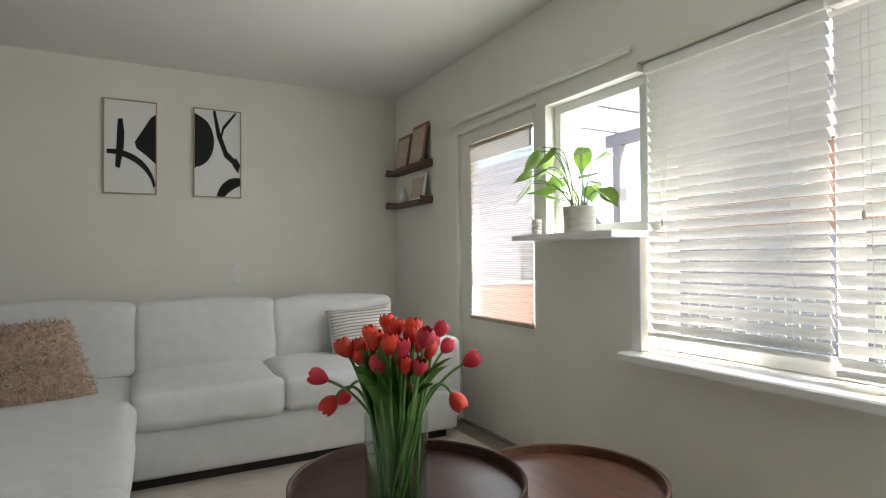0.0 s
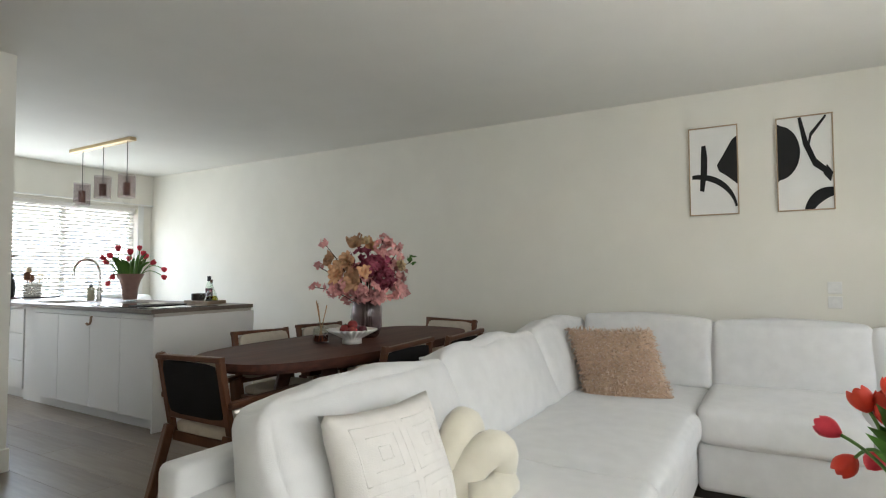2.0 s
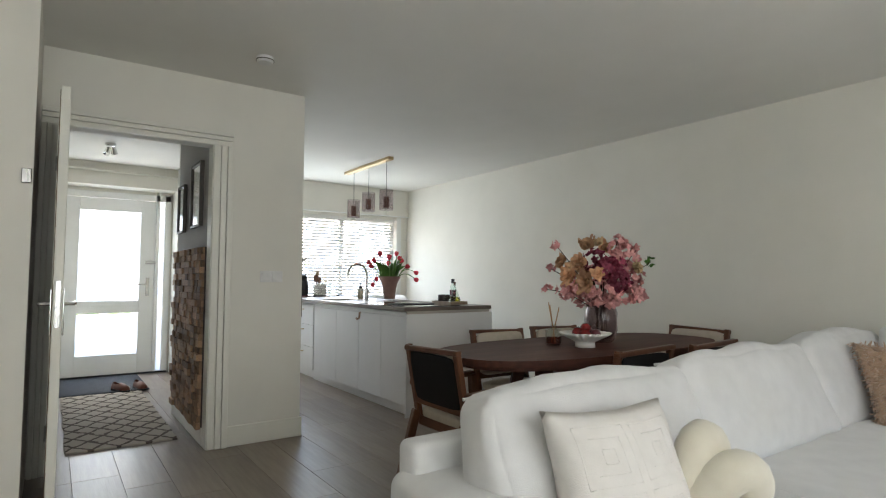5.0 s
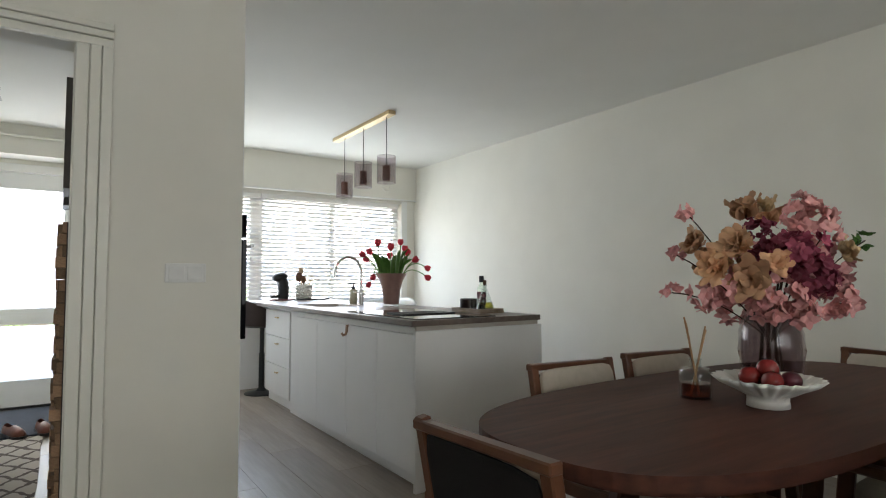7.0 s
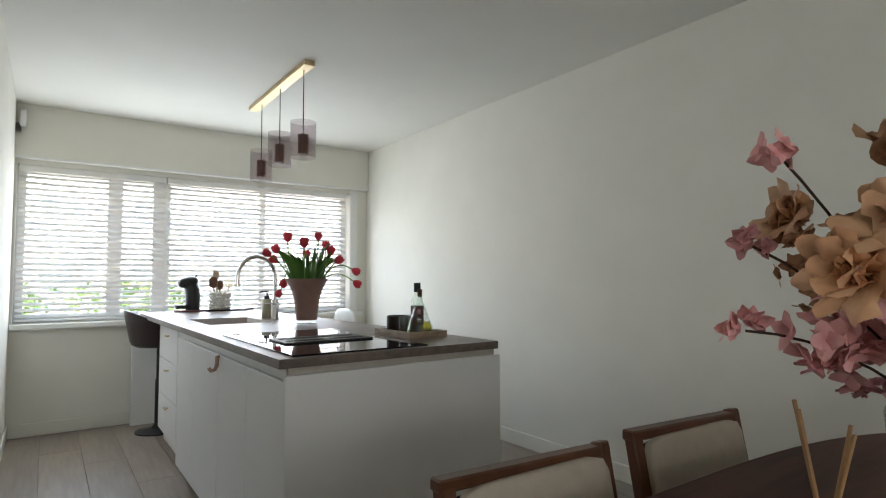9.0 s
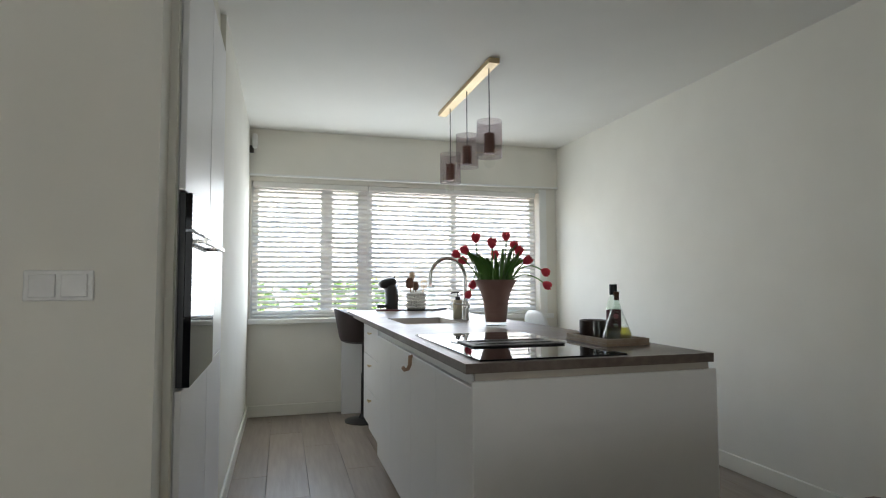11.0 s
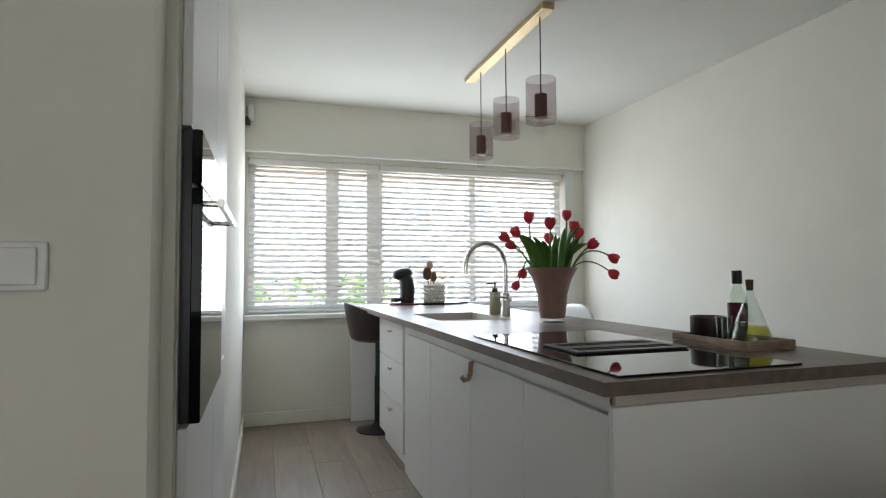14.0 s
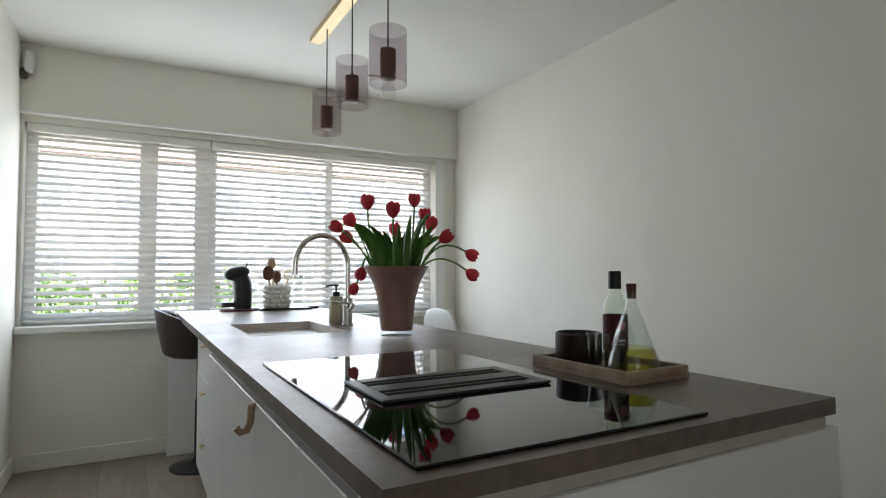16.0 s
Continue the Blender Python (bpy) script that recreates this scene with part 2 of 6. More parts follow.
M_BLACKMESH = mat("dark_back", (0.008, 0.006, 0.006), rough=0.95, scale=60, bump=0.3)
M_TOP = mat("stone_worktop", (0.19, 0.147, 0.122), (0.125, 0.095, 0.078), rough=0.36, scale=35, bump=0.1, bump_scale=90)
M_BLACKGLASS = mat("black_glass", (0.006, 0.006, 0.007), (0.005, 0.005, 0.006), rough=0.03, rough_var=0.01, ior=1.42)
M_OVENGLASS = mat("tinted_oven_glass", (0.006, 0.006, 0.008), (0.005, 0.005, 0.006), rough=0.03, rough_var=0.01, ior=1.22)
M_STEEL = mat("brushed_steel", (0.55, 0.54, 0.52), (0.48, 0.47, 0.45), rough=0.28, metal=1.0, scale=60, stretch=(1, 8, 1))
M_CHROME = mat("chrome", (0.75, 0.75, 0.74), rough=0.12, metal=1.0, scale=5, rough_var=0.03)
M_BRASS = mat("brass", (0.64, 0.51, 0.32), (0.58, 0.45, 0.27), rough=0.45, metal=1.0, scale=20)
M_BLACK = mat("black_plastic", (0.012, 0.012, 0.013), rough=0.35, scale=20)
M_GLASS = glass("pane_glass")
M_FROST = bpy.data.materials.new("frosted_glass")
M_FROST.use_nodes = True
fn, fl = M_FROST.node_tree.nodes, M_FROST.node_tree.links
fp = fn["Principled BSDF"]
ft, fs, fm = fn.new("ShaderNodeBsdfTranslucent"), fn.new("ShaderNodeBsdfTransparent"), fn.new("ShaderNodeMixShader")
ft.inputs[0].default_value, fs.inputs[0].default_value, fm.inputs[0].default_value = (0.85, 0.86, 0.87, 1), (0.9, 0.92, 0.92, 1), 0.15
fl.new(ft.outputs[0], fm.inputs[1]), fl.new(fs.outputs[0], fm.inputs[2]), fl.new(fm.outputs[0], fn["Material Output"].inputs[0])
M_SMOKE = glass("smoked_glass", (0.86, 0.83, 0.845))
M_CLEAR = glass("clear_glass", (0.95, 0.97, 0.96))
M_SLAT = mat("blind_slat", (0.83, 0.82, 0.78), (0.80, 0.79, 0.75), rough=0.5, scale=10)
M_BACKDROP = mat("outside_render", (0.62, 0.60, 0.57), (0.5, 0.48, 0.45), rough=0.9, scale=2, bump=0.1)
M_BRICK = mat("outside_brick", (0.36, 0.17, 0.11), (0.26, 0.12, 0.08), rough=0.9, scale=8, stretch=(1, 1, 4), bump=0.3)
M_GRASS = mat("grass", (0.07, 0.13, 0.03), (0.10, 0.17, 0.04), rough=0.9, scale=30, bump=0.5)
M_PAVE = mat("paving", (0.42, 0.40, 0.37), (0.34, 0.32, 0.30), rough=0.9, scale=12, bump=0.3)
M_LEAFG = mat("leaf_green", (0.05, 0.14, 0.02), (0.10, 0.23, 0.035), rough=0.45, scale=14, vary=0.25)
M_STEM = mat("stem_green", (0.10, 0.22, 0.05), (0.16, 0.30, 0.08), rough=0.5, scale=20)
M_TULIP = mat("tulip_red", (0.74, 0.055, 0.085), (0.58, 0.026, 0.05), rough=0.45, scale=25, stretch=(1, 1, 0.3), vary=0.2)
M_TULIP2 = mat("tulip_orange_red", (0.80, 0.075, 0.03), (0.66, 0.035, 0.022), rough=0.45, scale=25, stretch=(1, 1, 0.3), vary=0.2)

# ---------------- plan ----------------
XE, XW, YN, YS = 2.28, -7.0, 4.81, -1.6      # inner faces of the living room
CEIL = 2.565
XH, WT = -3.437, 0.12                         # wall between living room and hall
YK, YKS = 1.74, 1.782                         # end of that wall, face of the kitchen side wall
HY0, HY1, XD = 0.15, 1.09, -7.137             # hall: south face, north face, front door
DY0, DY1, DZ = 0.19, 1.086, 2.095             # doorway to the hall


def slab(name, b, material, label="", **kw):
    ob = part(name, box(*b), material)
    return tagged(ob, label, name.split("_")[0], kind="structure", **kw)


slab("floor", (-8.2, XE + 0.3, YS - 0.2, YN + 0.2, -0.22, -0.016), M_JOINT, "grey-brown wood-look plank floor")
slab("ceiling", (-7.2, XE + 0.25, YS - 0.2, YN + 0.2, CEIL, CEIL + 0.2), M_CEIL, "smooth white painted ceiling")
slab("wall_north", (-7.2, XE + 0.25, YN, YN + 0.2, -0.1, CEIL + 0.05), M_WALL, "plain off-white plastered long wall")
slab("wall_south", (XH - WT, XE + 0.25, YS - 0.2, YS, -0.1, CEIL + 0.05), M_WALL, "plain off-white plastered wall")
slab("wall_stub", (XH, -2.6, YS, 0.10, -0.02, CEIL), M_WALL, "off-white wall beside the open door")


def wall_x(name, x0, x1, y0, y1, z0, z1, holes, material=M_WALL, label="off-white plastered wall"):
    """A wall across x with openings (y0, y1, z0, z1) that go through it, sorted by y."""
    bm = bmesh.new()
    y = y0
    for a, b, c, d in sorted(holes):
        if a > y:
            box(x0, x1, y, a, z0, z1, bm=bm)
        if c > z0:
            box(x0, x1, a, b, z0, c, bm=bm)
        if d < z1:
            box(x0, x1, a, b, d, z1, bm=bm)
        y = b
    if y < y1:
        box(x0, x1, y, y1, z0, z1, bm=bm)
    return tagged(part(name, bm, material), label, "wall", kind="structure")


# east: garden door, small window above a shelf-sill, wide low window
GD = (2.80, 3.84, 0.0, 2.06)
SW = (2.06, 2.72, 1.27, 2.00)
LW = (-1.0, 2.06, 0.72, 2.04)
wall_x("wall_east", XE, XE + 0.25, YS, YN, -0.1, CEIL + 0.05, [GD, SW, LW], label="off-white wall with garden door and windows")
# west: kitchen window
KW = (1.80, 4.62, 0.86, 2.10)
wall_x("wall_west", XW - 0.2, XW, YK, YN, -0.1, CEIL + 0.05, [KW], label="off-white kitchen wall with a wide window")
# hall wall with doorway
wall_x("wall_hall", XH - WT, XH, 0.10, YK, -0.02, CEIL, [(DY0, DY1, -0.1, DZ)], label="off-white wall with a doorway to the hall")
slab("wall_hall_side", (-4.72, XH - WT, HY1, HY1 + 0.07, -0.02, CEIL), mat("grey_wall", (0.50, 0.48, 0.45), (0.46, 0.44, 0.41), rough=0.8, scale=4, bump=0.08, bump_scale=150), "grey-painted hall wall")
slab("wall_hall_step", (-4.76, -4.738, HY1, 1.42, -0.02, CEIL), M_WALL, "white wall end in the hall")
slab("wall_kitchen_side", (-7.2, -4.74, 1.42, YKS, -0.02, CEIL), M_WALL, "off-white kitchen side wall")
slab("wall_end_pillar", (-3.594, XH - WT, HY1 + 0.07, YKS - 0.02, -0.02, CEIL), M_WALL, "off-white wall end")
slab("beam", (XW, XW + 0.045, YKS, YN, 2.14, CEIL), M_WALL, "boxed off-white beam above the kitchen window")

# ---------------- trim, doors, windows ----------------
def trim(name, b, label, bevel=0.004, material=M_TRIM):
    return tagged(part(name, box(*b, bevel=bevel), material), label, name.split("_")[0], kind="structure")


BB = 0.10
trim("baseboard_hall_wall", (XH, XH + 0.014, 1.216, YK + 0.014, 0, 0.14), "tall cream painted baseboard")
trim("baseboard_north", (XW, XE, YN - 0.014, YN, 0, BB), "cream painted baseboard")
trim("baseboard_west", (XW, XW + 0.014, YKS + 0.014, YN - 0.014, 0, BB), "cream painted baseboard")
trim("baseboard_kitchen_side", (XW, -4.75, YKS, YKS + 0.014, 0, BB), "cream painted baseboard")
trim("baseboard_east", (XE - 0.014, XE, YS, 2.79, 0, 0.06), "cream painted baseboard")
trim("baseboard_hall", (-4.72, XH - WT, HY1 - 0.014, HY1, 0, 0.12), "white painted baseboard")
trim("baseboard_stub", (-2.6, -2.586, YS, 0.10, 0, 0.12), "cream painted baseboard")

# moulded casing round the doorway to the hall
for nm, y0, y1, z0, z1 in (("side_north", DY1, 1.216, 0, DZ), ("side_south", 0.105, DY0, 0, DZ), ("head", 0.105, 1.216, DZ, 2.191)):
    bm = bmesh.new()
    if nm == "head":
        for i, (a, b, d) in enumerate(((0, 0.035, 0.014), (0.037, 0.066, 0.022), (0.068, 0.096, 0.03))):
            box(XH, XH + d, y0, y1, z0 + a, z0 + b, 0.003, bm)
    else:
        w = y1 - y0
        out = 1 if nm == "side_north" else -1
        s = y0 if out > 0 else y1
        for a, b, d in ((0, 0.36, 0.014), (0.38, 0.68, 0.022), (0.70, 1.0, 0.03)):
            box(XH, XH + d, min(s + out * w * a, s + out * w * b), max(s + out * w * a, s + out * w * b), z0, z1, 0.003, bm)
    tagged(part("trim_doorway_" + nm, bm, M_TRIM), "moulded cream door casing", "casing", kind="structure")
trim("trim_jamb_north", (XH - WT, XH, DY1 - 0.004, DY1 + 0.0005, 0, DZ), "cream painted door jamb", 0)


def lever(parent, x, y, z, side, along=-1):
    """A lever handle with its back plate on a face across y; side +1 or -1."""
    bm = box(x - 0.018, x + 0.018, y, y + side * 0.008, z - 0.11, z + 0.11, 0.003)
    tube([(x, y, z + 0.04), (x, y + side * 0.045, z + 0.04), (x + along * 0.02, y + side * 0.05, z + 0.04), (x + along * 0.12, y + side * 0.05, z + 0.04)], 0.009, 8, bm)
    return part("handle", bm, M_CHROME, parent, "brushed steel lever handle", smooth="auto")


door = thing("door_1", (XH + 0.02, 0.215, 0), 0, "cream painted interior door, swung open against the wall", "door", kind="structure")
leaf = part("leaf", box(0, 0.90, -0.02, 0.02, 0.008, 2.075, 0.003), M_TRIM, door)
part("face_panel", box(0.012, 0.885, -0.023, -0.0202, 0.02, 2.06, 0.001), mat("brown_door_veneer", (0.21, 0.12, 0.062), (0.11, 0.058, 0.03), rough=0.4, scale=6, stretch=(4, 1, 0.35), bump=0.05), leaf, "brown wood-grained door face")
lever(leaf, 0.84, -0.023, 1.0, -1), lever(leaf, 0.84, 0.02, 1.0, 1)
part("lock_plate", box(0.90, 0.903, -0.011, 0.011, 0.93, 1.15, 0.001), M_STEEL, leaf)
for z in (0.25, 1.05, 1.85):
    part("hinge", lathe([(0.0, -0.045), (0.008, -0.045), (0.008, 0.045), (0.0, 0.045)], 10), M_STEEL, door, loc=(-0.005, -0.026, z))

# hall end wall, front door with two panes and a side light
FD0, FD1 = 0.27, 1.229
wall_x("wall_front", XD - 0.15, XD, -0.1, 1.75, -0.1, CEIL, [(FD0 - 0.06, 1.40, -0.05, 2.20)], label="white wall round the front door")
slab("wall_hall_south", (XD, -5.25, HY0 - 0.1, HY0, -0.02, CEIL), M_WALL, "white hall wall with a closed door")
slab("ceiling_hall", (XD, XH - WT, HY0 - 0.1, 1.42, 2.50, CEIL - 0.002), M_CEIL, "white hall ceiling")
slab("beam_hall", (XD, XD + 0.28, HY0, 1.42, 2.24, 2.50), M_WALL, "boxed white pipe casing above the front door")
tagged(part("pipe_hall", tube([(XD + 0.30, HY0, 2.40), (XD + 0.30, 1.42, 2.40)], 0.014), M_TRIM, smooth="auto"), "white painted pipe above the front door", "pipe", kind="structure")
fd = thing("door_2", (XD - 0.03, FD0, 0), 0, "white front door with two large glass panes", "door", kind="structure")
W = FD1 - FD0
bm = bmesh.new()
for b in ((0, 0.16, 0, 2.12), (W - 0.16, W, 0, 2.12), (0.16, W - 0.16, 0, 0.25), (0.16, W - 0.16, 0.735, 0.89), (0.16, W - 0.16, 1.96, 2.12)):
    box(-0.025, 0.025, b[0], b[1], b[2] + 0.012, b[3], 0.003, bm)
part("leaf", bm, M_FRAME, fd)
for z0, z1 in ((0.25, 0.735), (0.89, 1.96)):
    part("pane", box(-0.004, 0.004, 0.16, W - 0.16, z0, z1), M_FROST, fd, "frosted glass pane").visible_shadow = False
bm = box(0.025, 0.033, W - 0.09, W - 0.05, 0.95, 1.17, 0.003)
tube([(0.03, W - 0.07, 1.09), (0.07, W - 0.07, 1.09), (0.075, W - 0.09, 1.09), (0.075, W - 0.19, 1.09)], 0.009, 8, bm)
part("handle", bm, M_CHROME, fd, "steel lever handle", smooth="auto")
part("bolt", box(0.025, 0.045, W - 0.10, W + 0.02, 1.34, 1.38, 0.004), M_STEEL, fd, "steel safety bolt")
part("letter_slot", box(0.025, 0.031, 0.3, 0.66, 0.79, 0.83, 0.002), M_FRAME, fd)
part("threshold", box(-0.06, 0.05, -0.06, W + 0.17, -0.01, 0.02, 0.004), M_BLACK, fd)
ff = thing("door_frame", (XD - 0.03, FD0, 0), 0, "white front door frame with narrow side light", "door frame", kind="structure")
for b in ((-0.06, -0.004, 0, 2.20), (W + 0.004, W + 0.045, 0, 2.20), (W + 0.105, W + 0.17, 0, 2.20), (-0.004, W + 0.17, 2.125, 2.20)):
    part("post", box(-0.05, 0.045, b[0], b[1], b[2], b[3], 0.003), M_FRAME, ff)
part("pane", box(-0.004, 0.004, W + 0.045, W + 0.105, 0, 2.125), M_FROST, ff).visible_shadow = False
hd = thing("door_3", (-6.1, HY0 + 0.012, 0), 0, "white closed interior door in the hall", "door", kind="structure")
part("leaf", box(-0.42, 0.42, -0.011, 0.012, 0.01, 2.03, 0.003), M_FRAME, hd)
lever(hd, -0.34, 0.012, 1.0, 1, 1)
for x0, x1 in ((-0.5, -0.425), (0.425, 0.5)):
    part("casing", box(x0, x1, -0.011, 0.018, 0, 2.11, 0.003), M_FRAME, hd)
part("casing", box(-0.425, 0.425, -0.011, 0.018, 2.035, 2.11, 0.003), M_FRAME, hd)

# kitchen window: fixed frame with three posts, sill
def window(name, x, y0, y1, z0, z1, posts, label, inner=1, bar=0.06, rails=()):
    w = thing(name, (x, y0, z0), 0, label, "window", kind="structure")
    h, wd = z1 - z0, y1 - y0
    d = 0.035
    part("frame", box(-d, d, 0, wd, 0, bar, 0.003), M_FRAME, w)
    part("frame", box(-d, d, 0, wd, h - bar, h, 0.003), M_FRAME, w)
    spans = [(0, bar)] + [(p - y0 - b / 2, p - y0 + b / 2) for p, b in posts] + [(wd - bar, wd)]
    for a, b in spans:
        part("post", box(-d, d, a, b, bar, h - bar, 0.003), M_FRAME, w)
    for (_, a), (b, _) in zip(spans, spans[1:]):
        part("pane", box(-0.004, 0.004, a, b, bar, h - bar), M_GLASS, w).visible_shadow = False
    return w


window("window_1", XW - 0.14, KW[0], KW[1], KW[2], KW[3], ((2.475, 0.11), (2.835, 0.14), (3.73, 0.06)), "wide white kitchen window behind blinds")
trim("trim_kitchen_sill", (XW - 0.2, XW + 0.06, KW[0] - 0.016, 4.75, 0.815, 0.86), "white kitchen window sill", 0.006, M_FRAME)
trim("trim_kitchen_window_side", (XW, XW + 0.012, 4.62, 4.70, 0.862, 2.138), "white window casing", 0.003, M_FRAME)
trim("trim_beam_edge", (XW + 0.045, XW + 0.058, YKS, YN, 2.14, 2.158), "narrow white edge strip", 0.002, M_FRAME)
window("window_2", XE + 0.16, LW[0], LW[1], LW[2], LW[3], ((0.25, 0.06), (1.27, 0.06)), "wide white living room window behind blinds")
trim("trim_living_sill", (XE - 0.10, XE + 0.15, LW[0], 2.11, 0.68, 0.72), "white window sill board", 0.006, M_FRAME)
trim("trim_living_window_side", (XE - 0.012, XE, 2.045, 2.10, 0.72, 1.262), "white window casing", 0.003, M_FRAME)
window("window_3", XE + 0.10, SW[0], SW[1], SW[2], SW[3], (), "small white window above the plant shelf", bar=0.05)
trim("trim_plant_sill", (XE - 0.23, XE + 0.10, 2.0, 2.735, 1.238, 1.268), "white plant shelf below the small window", 0.004, M_FRAME)
trim("trim_rail", (XE - 0.03, XE, 2.08, 3.80, 2.095, 2.125), "cream strip above the garden door", 0.006)

gd = thing("door_4", (XE + 0.04, 2.80, 0), 0, "cream garden door with a glass pane and woven shade", "door", kind="structure")
bm = bmesh.new()
for b in ((0, 0.06, 0, 2.03), (0.75, 0.90, 0, 2.03), (0.06, 0.75, 0, 0.74), (0.06, 0.75, 1.93, 2.03)):
    box(-0.02, 0.03, b[0], b[1], b[2] + 0.01, b[3], 0.003, bm)
part("leaf", bm, M_TRIM, gd)
part("pane", box(0.0, 0.008, 0.06, 0.75, 0.74, 1.93), M_GLASS, gd).visible_shadow = False
for b in ((0.905, 1.04, 0, 2.06), (-0.0, 0.905, 2.032, 2.06)):
    part("casing", box(-0.05, 0.02, b[0], b[1], b[2], b[3], 0.003), M_TRIM, gd)
part("threshold", box(-0.04, 0.21, 0, 1.04, -0.015, 0.012, 0.004), mat("threshold_stone", (0.3, 0.28, 0.26), rough=0.6, scale=30), gd)
# woven shade hung in front of the pane
M_SHADE = bpy.data.materials.new("woven_shade")
M_SHADE.use_nodes = True
n, l = M_SHADE.node_tree.nodes, M_SHADE.node_tree.links
n.remove(n["Principled BSDF"])
co, wv = n.new("ShaderNodeTexCoord"), n.new("ShaderNodeTexWave")
wv.bands_direction, wv.inputs["Scale"].default_value, wv.inputs["Distortion"].default_value = "Z", 22, 1.5
l.new(co.outputs["Object"], wv.inputs[0])
tr, df, tl, mx, mx2 = (n.new("ShaderNodeBsdfTransparent"), n.new("ShaderNodeBsdfDiffuse"), n.new("ShaderNodeBsdfTranslucent"),
                       n.new("ShaderNodeMixShader"), n.new("ShaderNodeMixShader"))
df.inputs[0].default_value, tl.inputs[0].default_value = (0.60, 0.55, 0.49, 1), (0.46, 0.43, 0.39, 1)
mx.inputs[0].default_value = 0.5
l.new(df.outputs[0], mx.inputs[1]), l.new(tl.outputs[0], mx.inputs[2])
mr = n.new("ShaderNodeMapRange")
mr.inputs[3].default_value, mr.inputs[4].default_value = 0.62, 0.92
l.new(wv.outputs["Fac"], mr.inputs[0]), l.new(mr.outputs[0], mx2.inputs[0])
l.new(tr.outputs[0], mx2.inputs[1]), l.new(mx.outputs[0], mx2.inputs[2]), l.new(mx2.outputs[0], n["Material Output"].inputs[0])
shade = thing("window_shade", (XE + 0.012, 3.205, 0.755), 0, "translucent woven beige shade on the garden door", "blind")
bm = bmesh.new()
prev = None
for i in range(59):
    z, x = i * 0.02, (0.004 if i % 2 else -0.004)
    cur = [bm.verts.new((x, -0.345, z)), bm.verts.new((x, 0.345, z))]
    if prev:
        bm.faces.new((prev[0], prev[1], cur[1], cur[0]))
    prev = cur
part("pleats", bm, M_SHADE, shade)
M_TAN = mat("tan_rail", (0.50, 0.38, 0.26), rough=0.5, scale=20)
part("bottom_rail", box(-0.012, 0.006, -0.35, 0.35, -0.02, 0.004, 0.003), M_TAN, shade)
part("head_rail", box(-0.014, 0.006, -0.35, 0.35, 1.155, 1.175, 0.003), M_TAN, shade)
part("top_band", box(-0.012, -0.008, -0.345, 0.345, 1.05, 1.156), M_SHADE, shade)


def blind(x, y0, y1, z0, z1, tilt, label, inward, pitch=0.0455, slat=0.05, cords=2):
    """A venetian blind: head rail, slats one by one, bottom rail, ladder cords, pulls."""
    b = thing("venetian_blind", (x, (y0 + y1) / 2, z0), 0, label, "blind", "venetian blinds")
    w, h = y1 - y0, z1 - z0
    part("head_rail", box(-0.028, 0.028, -w / 2, w / 2, h - 0.05, h, 0.003), M_SLAT, b)
    part("bottom_rail", box(-0.026, 0.026, -w / 2 + 0.004, w / 2 - 0.004, 0, 0.018, 0.004), M_SLAT, b)
    bm = bmesh.new()
    prof = [(-slat / 2, -0.002), (-slat / 4, 0.0015), (0, 0.0026), (slat / 4, 0.0015), (slat / 2, -0.002)]
    lo = [[bm.verts.new((px, yy, pz)) for px, pz in prof] for yy in (-w / 2 + 0.005, w / 2 - 0.005)]
    hi = [[bm.verts.new((px, yy, pz + 0.0028)) for px, pz in prof] for yy in (-w / 2 + 0.005, w / 2 - 0.005)]
    for k in range(4):
        bm.faces.new((lo[0][k], lo[0][k + 1], lo[1][k + 1], lo[1][k]))
        bm.faces.new((hi[0][k + 1], hi[0][k], hi[1][k], hi[1][k + 1]))
    bm.faces.new((lo[0][0], lo[1][0], hi[1][0], hi[0][0])), bm.faces.new((lo[0][4], hi[0][4], hi[1][4], lo[1][4]))
    for e in (0, 1):
        bm.faces.new([lo[e][k] for k in range(5)] + [hi[e][k] for k in range(4, -1, -1)])
    first = None
    z = 0.045
    r = random.Random(int(1000 * (y0 + 20)))
    while z < h - 0.06:
        rot = (r.uniform(-0.04, 0.04), tilt + r.uniform(-0.7, 0.7), 0)
        if first is None:
            first = part("slat", bm, M_SLAT, b, loc=(0, 0, z), rot=rot)
        else:
            again(first, (0, 0, z), rot)
        z += pitch
    nc = max(2, int(w / 0.6) + 1)
    for i in range(nc):
        yy = -w / 2 + 0.12 + (w - 0.24) * i / (nc - 1)
        part("cord", tube([(inward * 0.027, yy, 0), (inward * 0.027, yy, h - 0.04)], 0.0012, 4), M_SLAT, b)
    part("pull_cord", tube([(inward * 0.034, w / 2 - 0.1, h - 0.05), (inward * 0.034, w / 2 - 0.1, h * 0.42)], 0.0015, 4), M_SLAT, b)
    part("tassel", lathe([(0, 0), (0.007, 0.004), (0.005, 0.03), (0, 0.034)], 8), M_STEEL, b, loc=(inward * 0.034, w / 2 - 0.1, h * 0.42 - 0.03))
    return b


blind(XW - 0.045, KW[0] + 0.01, 2.852, KW[2] + 0.012, KW[3] + 0.0, 30, "white wooden venetian blind, slats open, kitchen window", 1)
blind(XW - 0.045, 2.860, KW[1] - 0.03, KW[2] + 0.012, KW[3] - 0.0, 30, "white wooden venetian blind, slats open, kitchen window", 1)
blind(XE + 0.055, 1.275, 2.05, 0.79, 2.035, 48, "white venetian blind lowered, slats tilted, living room window", -1)
blind(XE + 0.055, -0.99, 1.265, 0.75, 2.035, 48, "white venetian blind lowered, slats tilted, living room window", -1)

